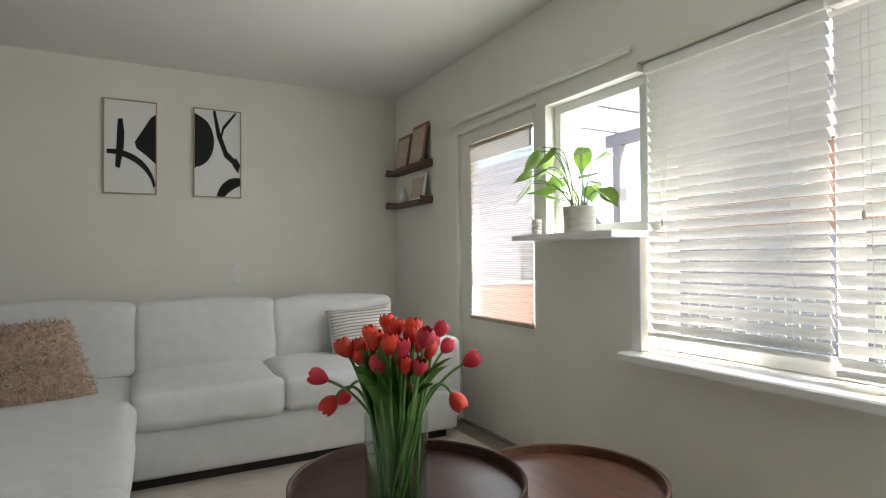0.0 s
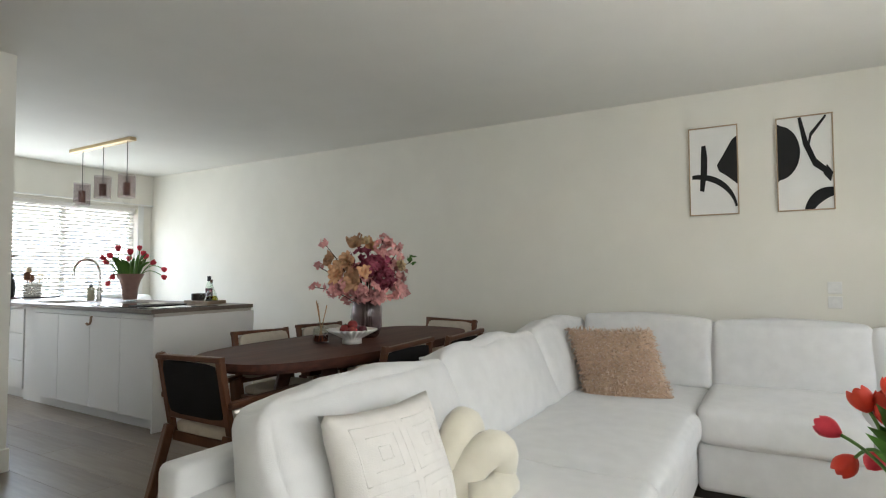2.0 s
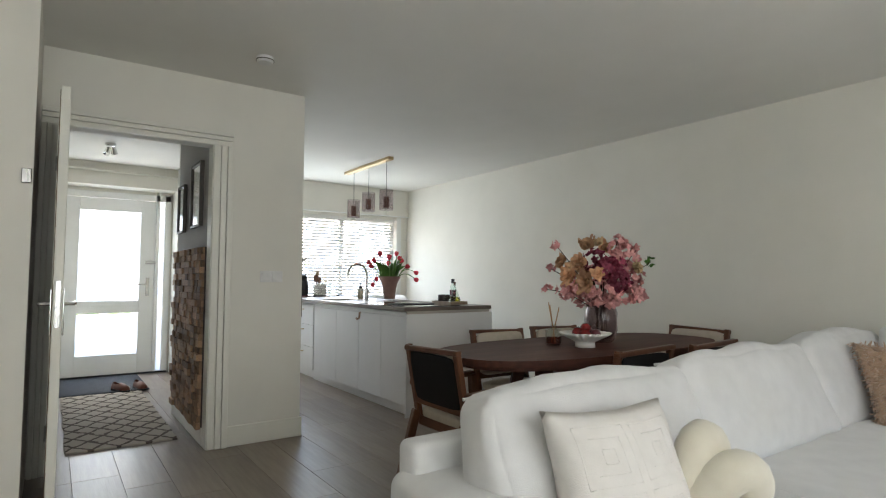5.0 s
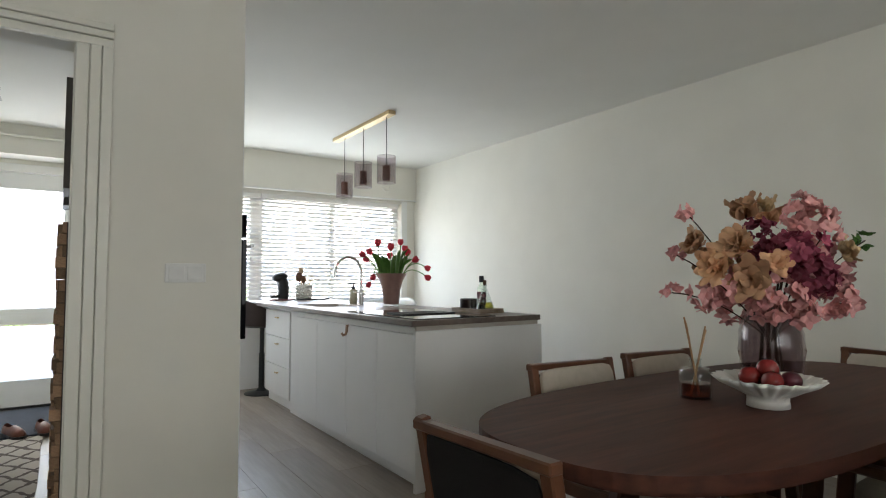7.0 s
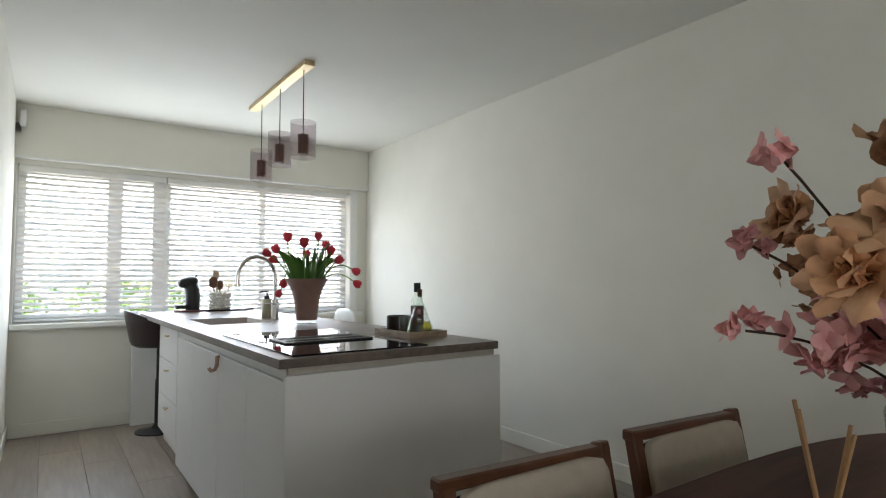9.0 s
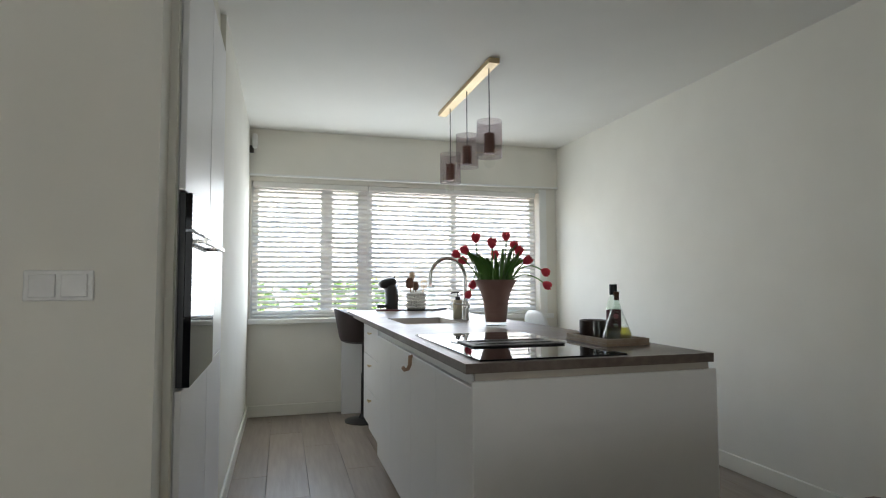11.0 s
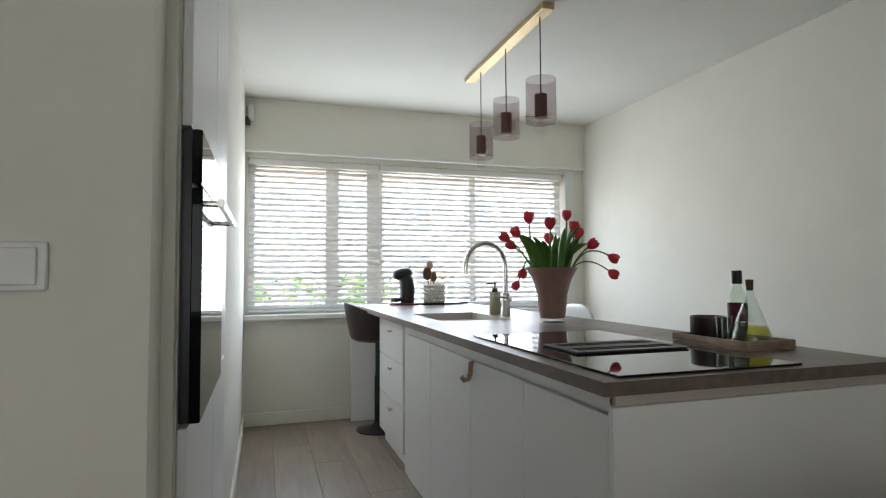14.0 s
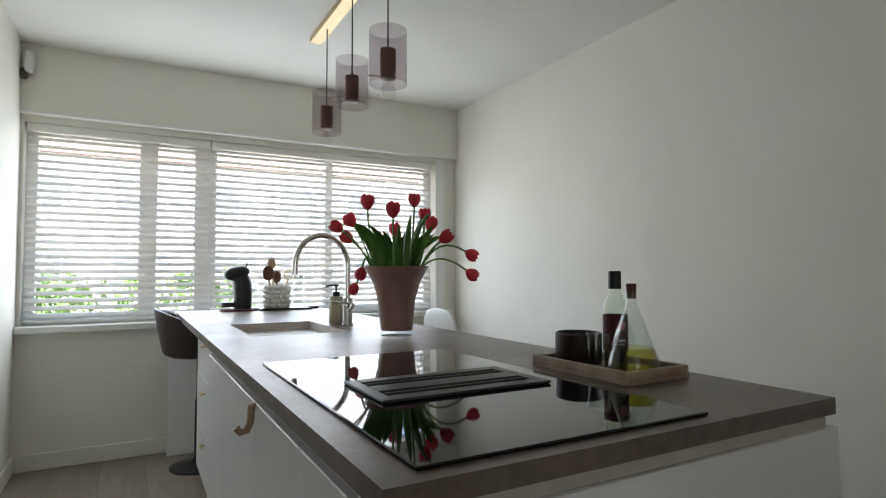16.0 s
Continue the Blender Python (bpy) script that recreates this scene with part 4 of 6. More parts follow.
M_FRAMEW = mat("grey_frame_wood", (0.10, 0.085, 0.07), (0.07, 0.06, 0.05), rough=0.5, scale=20)
M_PAPER = mat("art_paper", (0.80, 0.79, 0.76), (0.77, 0.76, 0.73), rough=0.8, scale=8)
M_INK = mat("black_ink", (0.012, 0.011, 0.011), rough=0.75, scale=40)
def hall_picture(x, z, w, h):
    f = thing("framed_picture", (x, HY1 - 0.001, z), 0, "framed picture with glass on the grey hall wall", "picture", "hall pictures")
    for b in ((-w / 2, -w / 2 + 0.02, 0, h), (w / 2 - 0.02, w / 2, 0, h), (-w / 2 + 0.02, w / 2 - 0.02, 0, 0.02), (-w / 2 + 0.02, w / 2 - 0.02, h - 0.02, h)):
        part("frame_bar", box(b[0], b[1], -0.03, 0, b[2], b[3], 0.002), M_FRAMEW, f)
    part("print", box(-w / 2 + 0.02, w / 2 - 0.02, -0.012, -0.004, 0.02, h - 0.02), M_PAPER, f)
    part("glass", box(-w / 2 + 0.02, w / 2 - 0.02, -0.02, -0.017, 0.02, h - 0.02), M_CLEAR, f)
hall_picture(-3.90, 1.55, 0.34, 0.49), hall_picture(-4.49, 1.545, 0.26, 0.40)
sp_ = thing("ceiling_spotlight", (-5.75, 0.62, 2.50), 0, "small chrome double ceiling spotlight in the hall", "spotlight")
part("base_plate", lathe([(0, 0), (0.05, 0), (0.05, -0.02), (0, -0.02)], 20), M_CHROME, sp_, smooth="auto")
for a, r in ((40, 0.03), (215, 0.03)):
    bm = lathe([(0.0, 0.035), (0.02, 0.035), (0.03, -0.04), (0.026, -0.04), (0, -0.02)], 16)
    part("lamp_head", bm, M_CHROME, sp_, smooth="auto", loc=(0.04 * math.cos(radians(a)), 0.04 * math.sin(radians(a)), -0.07), rot=(25 * math.sin(radians(a)), 30 * math.cos(radians(a)), 0))

# ---------------- fittings on walls and ceiling ----------------
M_PLAST = mat("white_plastic", (0.82, 0.81, 0.78), rough=0.35, scale=20)
sw = thing("light_switch", (XH, 1.507, 1.180), 0, "white double light switch on the wall", "switch")
part("plate", box(0, 0.008, -0.082, 0.082, -0.041, 0.041, 0.003), M_PLAST, sw)
for y in (-0.037, 0.037):
    part("rocker", box(0.0082, 0.013, y - 0.031, y + 0.031, -0.031, 0.031, 0.002), M_PLAST, sw)
jm = thing("hall_light_switch", (-5.40, HY0, 1.06), 0, "small white switch on the hall wall", "switch")
part("plate", box(-0.04, 0.04, 0, 0.01, -0.04, 0.04, 0.002), M_PLAST, jm)
so = thing("wall_socket", (0.945, YN, 1.035), 0, "white double wall socket above the sofa", "socket")
for z in (-0.05, 0.05):
    q = part("plate", box(-0.041, 0.041, -0.009, 0, z - 0.041, z + 0.041, 0.003), M_PLAST, so)
    part("insert", lathe([(0.0, 0.0), (0.02, 0.0), (0.021, 0.003), (0.0, 0.003)], 18), M_PLAST, q, loc=(0, -0.009, z), rot=(90, 0, 0))
sd = thing("smoke_detector", (-2.85, 1.25, CEIL), 0, "round white smoke detector on the ceiling", "smoke detector")
part("body", lathe([(0, 0), (0.052, 0), (0.055, -0.02), (0.045, -0.035), (0, -0.036)], 28), M_PLAST, sd, smooth="auto")
part("grille", lathe([(0.046, -0.02), (0.0562, -0.018), (0.0562, -0.024), (0.046, -0.022)], 28), M_FRAMEW, sd)
sn = thing("alarm_sensor", (XW + 0.085, YKS + 0.045, 2.44), 0, "white corner motion sensor", "sensor")
part("body", cushion(0.07, 0.05, 0.13, 0.2, 5, 0, 0, 6), M_PLAST, sn, smooth=True)
part("bracket", box(-0.03, 0.01, -0.045, -0.01, -0.10, -0.04, 0.003), M_FRAMEW, sn)
tstat = thing("thermostat", (-2.6, 0.075, 1.64), 0, "small silver wall thermostat", "thermostat")
part("body", box(0, 0.018, -0.02, 0.02, -0.035, 0.035, 0.004), M_STEEL, tstat)

# pictures above the sofa
M_OAK = mat("pale_oak", (0.48, 0.36, 0.24), (0.40, 0.29, 0.19), rough=0.5, scale=30, stretch=(1, 1, 0.2))
def ellipse_pts(cx, cz, rx, rz, a0, a1, k=24):
    return [(cx + rx * math.cos(radians(a0 + (a1 - a0) * i / k)), cz + rz * math.sin(radians(a0 + (a1 - a0) * i / k))) for i in range(k + 1)]
def flat(pts, y, th=0.0012):
    bm = bmesh.new()
    f = [bm.verts.new((x, y, z)) for x, z in pts]
    b = [bm.verts.new((x, y - th, z)) for x, z in pts]
    bm.faces.new(f), bm.faces.new(b[::-1])
    for i in range(len(pts)):
        j = (i + 1) % len(pts)
        bm.faces.new((f[i], b[i], b[j], f[j]))
    return bm
def stroke(path, w):
    """A brush stroke of width w along path, as an outline."""
    L, R = [], []
    for i, (x, z) in enumerate(path):
        a, b = path[max(0, i - 1)], path[min(len(path) - 1, i + 1)]
        d = Vector((b[0] - a[0], b[1] - a[1])).normalized()
        k = w * (0.75 + 0.5 * math.sin(math.pi * i / (len(path) - 1))) / 2
        L.append((x - d.y * k, z + d.x * k)), R.append((x + d.y * k, z - d.x * k))
    return L + R[::-1]
def art(x0, x1, z0, z1, shapes):
    w, h = x1 - x0, z1 - z0
    f = thing("art_print", ((x0 + x1) / 2, YN - 0.002, z0), 0, "framed black and white abstract art print", "art print", "art prints above the sofa")
    for b in ((-w / 2, -w / 2 + 0.008, 0, h), (w / 2 - 0.008, w / 2, 0, h), (-w / 2 + 0.008, w / 2 - 0.008, 0, 0.008), (-w / 2 + 0.008, w / 2 - 0.008, h - 0.008, h)):
        part("frame_bar", box(b[0], b[1], -0.022, 0, b[2], b[3], 0.001), M_OAK, f)
    sheet = part("print", box(-w / 2 + 0.008, w / 2 - 0.008, -0.012, -0.003, 0.008, h - 0.008), M_PAPER, f)
    for i, pts in enumerate(shapes):
        pts = [(-w / 2 + 0.008 + max(0, min(1, a)) * (w - 0.016), 0.008 + max(0, min(1, b)) * (h - 0.016)) for a, b in pts]
        part("ink_shape", flat(pts, -0.0123 - 0.0008 * i), M_INK, sheet)
art(0.046, 0.383, 1.622, 2.293, [
    [(1, 0.88), (0.9, 0.84), (0.72, 0.68), (0.58, 0.56), (0.62, 0.49), (0.78, 0.43), (1, 0.33)],
    stroke([(0.30, 0.80), (0.31, 0.66), (0.30, 0.5), (0.25, 0.27)], 0.12),
    stroke(ellipse_pts(0.12, 0.02, 0.86, 0.42, 95, 8), 0.06)])
art(0.625, 0.965, 1.622, 2.293, [
    [(0, 0.95)] + ellipse_pts(0.0, 0.63, 0.42, 0.30, 80, -85, 16) + [(0, 0.31)],
    stroke([(0.42, 1.0), (0.52, 0.72), (0.68, 0.5), (0.99, 0.35)], 0.08),
    stroke([(0.90, 0.99), (0.62, 0.80), (0.55, 0.62)], 0.04),
    stroke([(0.86, 0.42), (0.99, 0.33)], 0.16),
    stroke(ellipse_pts(1.05, -0.12, 0.55, 0.30, 172, 95), 0.12)])

# picture ledges with prints and small pots
M_LEDGE = mat("dark_ledge_wood", (0.13, 0.06, 0.035), (0.08, 0.038, 0.022), rough=0.45, scale=14, stretch=(1, 0.3, 1))
def ledge(z):
    g = thing("picture_ledge", (XE, 4.44, z), 0, "dark wooden picture ledge on the wall", "shelf", "picture ledges")
    part("board", box(-0.11, 0, -0.33, 0.33, -0.02, 0, 0.003), M_LEDGE, g)
    part("lip", box(-0.122, -0.11, -0.33, 0.33, -0.022, 0.008, 0.002), M_LEDGE, g)
    for y in (-0.335, 0.335):
        part("end_bracket", box(-0.11, 0, y - 0.005, y + 0.005, -0.02, 0.035, 0.002), M_LEDGE, g)
ledge(1.885), ledge(1.60)
M_PHOTO = mat("warm_print", (0.34, 0.17, 0.10), (0.20, 0.09, 0.05), rough=0.6, scale=9)
M_PHOTO2 = mat("pale_print", (0.62, 0.52, 0.40), (0.42, 0.32, 0.22), rough=0.6, scale=11)
def leaning(name, y, z, w, h, material, label, cat):
    g = thing(name, (XE - 0.075, y, z), 0, label, cat)
    part("panel", box(-0.008, 0.006, -w / 2, w / 2, 0, h, 0.002), material, g, loc=(0, 0, 0), rot=(0, 9, 0))
    part("picture", box(-0.0105, -0.0082, -w / 2 + 0.02, w / 2 - 0.02, 0.03, h - 0.03), M_PAPER if material is M_PHOTO2 else M_PHOTO2, g, loc=(0, 0, 0), rot=(0, 9, 0))
leaning("leaning_print", 4.26, 1.886, 0.26, 0.34, M_PHOTO, "brown framed food print leaning on the ledge", "print")
leaning("leaning_book", 4.545, 1.886, 0.26, 0.30, M_PHOTO, "brown cookbook leaning on the ledge", "book")
leaning("leaning_card", 4.25, 1.601, 0.25, 0.22, M_PAPER, "cream art card leaning on the ledge", "print")
pt = thing("small_vase", (XE - 0.06, 4.52, 1.601), 0, "small white ceramic vase on the ledge", "vase")
M_CERAM = mat("white_ceramic", (0.78, 0.76, 0.72), (0.72, 0.70, 0.66), rough=0.4, scale=15)
part("body", lathe([(0, 0), (0.03, 0), (0.045, 0.04), (0.04, 0.08), (0.018, 0.11), (0.02, 0.14), (0.015, 0.14), (0.012, 0.1), (0, 0.02)], 24), M_CERAM, pt, smooth=True)

# ---------------- plants and flowers ----------------
def petal_mesh(bm, m, L, W, cup=0.3, curl=0.0, nu=3, nv=5, point=1.0, tip=0.12, ruffle=0.0):
    """A curved petal from the origin along z, hollow towards +y."""
    grid = []
    for j in range(nv + 1):
        t = j / nv
        w = W * math.sin(math.pi * min(1, (0.12 + 0.88 * t) ** 0.8 * point)) ** 0.8 if t < 1 else W * tip
        z = L * t
        y = -cup * L * math.sin(math.pi * t * 0.9) + curl * L * t * t
        row = []
        for i in range(nu + 1):
            s = i / nu * 2 - 1
            rf = ruffle * L * math.sin(9.0 * s + 11.0 * t + L * 900) * t
            row.append(bm.verts.new(m @ Vector((s * w / 2, y + cup * 0.5 * W * s * s + rf, z - 0.18 * L * s * s * t))))
        grid.append(row)
    for a, b in zip(grid, grid[1:]):
        for i in range(nu):
            bm.faces.new((a[i], a[i + 1], b[i + 1], b[i]))
def along(p, d, roll=0.0):
    q = Vector(d).to_track_quat("Z", "Y").to_matrix().to_4x4()
    return Matrix.Translation(p) @ q @ Matrix.Rotation(roll, 4, "Z")
def tulip_bloom(p, d, s, rnd, open_=0.0):
    """Six overlapping petals on an egg, three outer and three inner."""
    bm = bmesh.new()
    m = along(p, d, rnd.uniform(0, 2))
    base = bm.verts.new(m @ Vector((0, 0, -0.015 * s)))
    for k in range(6):
        a0 = k * math.pi / 3
        rad = 0.47 * s * (1.0 if k % 2 else 0.93)
        grid = []
        for j in range(7):
            t = j / 6
            rr_ = rad * math.sin(math.pi * (0.06 + (0.72 - 0.12 * open_) * t)) ** 0.75
            half = radians(66) * (1 - 0.72 * t ** 3.2)
            row = []
            for i in range(5):
                q = (i / 4 * 2 - 1)
                a = a0 + q * half
                z = s * (1.04 if k % 2 else 1.0) * t - 0.06 * s * q * q * t
                row.append(bm.verts.new(m @ Vector((rr_ * math.cos(a), rr_ * math.sin(a), z))))
            grid.append(row)
        for i in range(4):
            bm.faces.new((base, grid[0][i + 1], grid[0][i]))
        for r0, r1 in zip(grid, grid[1:]):
            for i in range(4):
                bm.faces.new((r0[i], r0[i + 1], r1[i + 1], r1[i]))
    return bm
def bezier(a, b, c, k=8):
    a, b, c = Vector(a), Vector(b), Vector(c)
    return [a * (1 - t) ** 2 + b * 2 * t * (1 - t) + c * t * t for t in [i / k for i in range(k + 1)]]
def blade(bm, pts, w, twist=0.0):
    """A long folded leaf along points."""
    pts = [Vector(q) for q in pts]
    prev = None
    n_ = len(pts) - 1
    for i, q in enumerate(pts):
        d = (pts[min(i + 1, n_)] - pts[max(i - 1, 0)]).normalized()
        side = d.cross(Vector((math.sin(twist), math.cos(twist), 0.25))).normalized()
        up = side.cross(d)
        ww = w * math.sin(math.pi * (0.1 + 0.9 * i / n_)) ** 0.7 + 0.0006
        cur = [bm.verts.new(q + side * ww / 2 + up * ww * 0.22), bm.verts.new(q), bm.verts.new(q - side * ww / 2 + up * ww * 0.22)]
        if prev:
            bm.faces.new((prev[0], prev[1], cur[1], cur[0])), bm.faces.new((prev[1], prev[2], cur[2], cur[1]))
        prev = cur
    return bm
def tulips(name, loc, label, heads, mouth, depth, mats, size, leaves, seed, base_r=0.02):
    """heads: (dx, dy, dz) of each bloom about the vase's mouth."""
    r = random.Random(seed)
    b = thing(name, loc, 0, label, "flowers")
    for hx_, hy_, hz_ in heads:
        v = Vector((hx_, hy_, 0))
        ang = math.atan2(hy_, hx_)
        lip = Vector((math.cos(ang), math.sin(ang), 0)) * min(mouth, v.length * 0.75)
        foot = Vector((r.uniform(-1, 1) * base_r, r.uniform(-1, 1) * base_r, -depth))
        droop = hz_ < 0.09
        ctrl = lip + Vector((hx_ * 0.25, hy_ * 0.25, hz_ * 0.75 + (0.09 if droop else 0)))
        pts = [foot + (lip - foot) * (i / 4) for i in range(4)] + bezier(lip, ctrl, (hx_, hy_, hz_), 8)
        part("stem", tube(pts, 0.0042, 6), M_STEM, b, smooth=True)
        d = (pts[-1] - pts[-2]).normalized()
        part("bloom", tulip_bloom(Vector((hx_, hy_, hz_)), d, size * r.uniform(0.88, 1.1), r, r.uniform(-0.2, 0.25)), r.choice(mats), b, smooth=True)
    for i in range(leaves):
        a = r.uniform(0, 6.283)
        reach, top_ = r.uniform(0.02, 0.12), r.uniform(0.10, 0.20)
        lip = Vector((math.cos(a), math.sin(a), 0)) * mouth * r.uniform(0.3, 0.85)
        pts = [lip * 0.4 + Vector((0, 0, -depth * 0.8)), lip * 0.8 + Vector((0, 0, -depth * 0.35))] + bezier(lip, lip * 1.2 + Vector((0, 0, top_ * 0.7)), (math.cos(a) * (mouth + reach), math.sin(a) * (mouth + reach), top_ * r.uniform(0.95, 1.3)), 9)
        part("leaf", blade(bmesh.new(), pts, r.uniform(0.03, 0.05), a), M_LEAFG, b, smooth=True)
    return b
# kitchen tulips, heads spread as they stand seen from the room
KV = (-4.87, 3.305)
rx, ry = Vector((0.44, 0.9, 0)), Vector((-0.9, 0.44, 0))
heads = []
for sxx, dzz, dep in ((-0.21, 0.21, 0.02), (-0.16, 0.23, 0.06), (-0.18, 0.16, -0.05), (-0.11, 0.32, 0.05), (-0.01, 0.27, 0.1), (-0.01, 0.19, -0.07), (0.07, 0.33, 0.08),
                     (0.11, 0.26, 0.0), (0.13, 0.22, -0.06), (0.17, 0.15, 0.06), (0.27, 0.10, 0.04), (0.28, 0.0, -0.03), (0.02, -0.01, -0.17), (-0.14, 0.02, -0.06), (-0.17, -0.07, -0.12)):
    v = rx * sxx + ry * -dep
    heads.append((v.x, v.y, dzz * 0.74 - 0.005))
vz = thing("flower_vase", (*KV, IT), 0, "tall flared mauve ceramic vase with clear foot", "vase")
M_MAUVE = mat("mauve_glass", (0.33, 0.20, 0.17), (0.27, 0.155, 0.13), rough=0.3, scale=20)
part("body", lathe([(0, 0.022), (0.062, 0.022), (0.066, 0.05), (0.075, 0.14), (0.093, 0.205), (0.128, 0.272), (0.122, 0.272), (0.088, 0.205), (0.07, 0.14), (0.06, 0.04), (0, 0.035)], 40), M_MAUVE, vz, smooth="auto")
part("foot", lathe([(0, 0.0), (0.061, 0.0), (0.062, 0.0215), (0, 0.0215)], 40), M_CLEAR, vz, "clear glass foot", smooth="auto")
tulips("tulip_bouquet", (*KV, IT + 0.26), "red tulips with green leaves in the mauve vase", heads, 0.095, 0.19, [M_TULIP], 0.057, 25, 3, 0.03)

# ---------------- coffee tables and living room things ----------------
M_DTRAY = mat("dark_tray_wood", (0.075, 0.026, 0.017), (0.035, 0.014, 0.01), rough=0.38, scale=9, stretch=(0.5, 5, 1), bump=0.1)
M_TRAY2 = mat("warm_tray_wood", (0.17, 0.065, 0.03), (0.085, 0.033, 0.018), rough=0.38, scale=9, stretch=(5, 0.5, 1), bump=0.1)
def coffee_table(x, y, r, h, material, label):
    t = thing("coffee_table", (x, y, 0), 0, label, "coffee table", "nested coffee tables")
    part("tray", lathe([(0, h - 0.03), (r - 0.004, h - 0.03), (r, h - 0.02), (r, h + 0.022), (r - 0.007, h + 0.024), (r - 0.013, h + 0.02), (r - 0.016, h - 0.012), (0, h - 0.012)], 72), material, t, smooth="auto")
    for k in range(3):
        a = radians(30 + 120 * k)
        part("leg", tube([(math.cos(a) * r * 0.6, math.sin(a) * r * 0.6, h - 0.03), (math.cos(a) * r * 0.85, math.sin(a) * r * 0.85, 0)], 0.018, 10, taper=lambda q: 1 - 0.4 * q), M_CHAIR, t, smooth="auto")
    return t
coffee_table(1.015, 1.83, 0.367, 0.45, M_DTRAY, "round dark wooden tray coffee table")
coffee_table(1.565, 1.73, 0.33, 0.385, M_TRAY2, "lower round reddish wooden tray coffee table")
M_RUG = mat("cream_rug", (0.58, 0.51, 0.44), (0.50, 0.44, 0.37), rough=1.0, scale=20, bump=0.9, bump_scale=160)
bm = box(0.15, 2.12, 0.7, 3.55, 0.001, 0.016)
tagged(part("area_rug", bm, M_RUG), "cream deep-pile rug under the coffee tables", "rug")

LV = (0.91, 1.68)
gv = thing("glass_vase", (*LV, 0.4385), 0, "clear cylindrical glass vase with water on the coffee table", "vase")
M_VGLASS = glass("vase_glass", (0.90, 0.95, 0.90))
part("body", lathe([(0, 0), (0.080, 0), (0.086, 0.01), (0.089, 0.28), (0.086, 0.28), (0.082, 0.015), (0, 0.012)], 40), M_VGLASS, gv, smooth="auto")
part("water", lathe([(0, 0.014), (0.080, 0.016), (0.082, 0.16), (0, 0.16)], 32), glass("water", (0.80, 0.88, 0.74)), gv, smooth="auto")
r_ = random.Random(11)
heads = []
right_, back_ = Vector((0.88, -0.47, 0)), Vector((0.47, 0.88, 0))
for sxx, dzz in ((-0.19, 0.10), (-0.17, 0.05), (-0.145, 0.055), (-0.13, 0.165), (-0.10, 0.17), (-0.075, 0.16), (-0.065, 0.21), (-0.03, 0.16), (0.0, 0.215), (-0.02, 0.2), (0.02, 0.17), (0.045, 0.2),
                 (0.03, 0.13), (0.06, 0.165), (0.035, 0.085), (0.08, 0.2), (0.115, 0.205), (0.13, 0.16), (0.19, 0.135), (0.155, 0.055), (-0.05, 0.19), (0.065, 0.13),
                 (-0.10, 0.14), (-0.04, 0.13), (0.0, 0.15), (0.09, 0.165), (-0.01, 0.185), (0.05, 0.215), (0.10, 0.18), (-0.03, 0.225)):
    v = right_ * sxx + back_ * r_.uniform(-0.09, 0.09)
    heads.append((v.x, v.y, dzz))
tulips("tulip_bunch", (*LV, 0.4385 + 0.275), "orange-red tulips in the clear glass vase", heads, 0.07, 0.24, [M_TULIP2, M_TULIP2, M_TULIP], 0.051, 28, 5, 0.045)

# cushions on the sofa
M_SHAG = mat("pink_shag", (0.64, 0.46, 0.33), (0.53, 0.365, 0.25), rough=1.0, scale=40, bump=0.8, bump_scale=120, sheen=0.5)
sh = thing("shaggy_pillow", (-0.205, 3.56, 0.635), 0, "dusty pink shaggy pillow in the sofa corner", "pillow")
q = pose(0, 0, 0, -24, 0, 14) @ Matrix(((1, 0, -0.26, 0), (0, 1, 0, 0), (0, 0, 1, 0), (0, 0, 0, 1)))
base = pillow(0.50, 0.47, 0.20, 20, 3, q)
rr = random.Random(5)
base.normal_update()
tufts = bmesh.new()
for f in base.faces[:]:
    for _ in range(7):
        ws = [rr.random() ** 2 + 0.01 for _ in f.verts]
        c = sum((v.co * w for v, w in zip(f.verts, ws)), Vector()) / sum(ws)
        nrm = f.normal if f.normal.dot(c) > 0 else -f.normal
        d = (nrm * 0.7 + Vector((rr.uniform(-1, 1), rr.uniform(-1, 1), rr.uniform(-1.2, 0.3))) * 0.8).normalized() * rr.uniform(0.015, 0.04)
        s = d.cross(Vector((rr.uniform(-1, 1), rr.uniform(-1, 1), 1))).normalized() * 0.0036
        tufts.faces.new([tufts.verts.new(c + s), tufts.verts.new(c - s), tufts.verts.new(c + d - s * 0.6), tufts.verts.new(c + d + s * 0.6)])
part("cover", base, M_SHAG, sh, smooth=True)
tagged(part("pile", tufts, M_SHAG, sh), kind="stuff")

M_PILW = mat("cream_pillow", (0.74, 0.71, 0.67), (0.68, 0.65, 0.61), rough=0.95, scale=25, bump=0.4, bump_scale=260)
wp = thing("patterned_pillow", (-0.365, 1.52, 0.585), 0, "off-white square pillow with raised geometric pattern", "pillow")
q = pose(0, 0, 0, 0, -21, 0) @ pose(0, 0, 0, 0, 0, 82) @ pose(0, 0, 0, 0, 3, 0)
part("cover", pillow(0.45, 0.45, 0.20, 20, 6, q), M_PILW, wp, smooth=True)
bm = bmesh.new()
for cx, cz in ((-0.42, -0.42), (0.42, -0.42), (-0.42, 0.42), (0.42, 0.42)):
    for k, h in enumerate((0.36, 0.22, 0.09)):
        c4 = [(-h, -h), (h, -h), (h, h), (-h, h), (-h, -h)]
        for (a, b), (c, d) in list(zip(c4, c4[1:]))[: (3 if k % 2 else 4)]:
            for s in (-1, 1):
                tube([q @ pillow_point(0.45, 0.45, 0.1985, cx + a + (c - a) * t, cz + b + (d - b) * t, s, 6) for t in (0, 0.25, 0.5, 0.75, 1)], 0.0017, 5, bm)
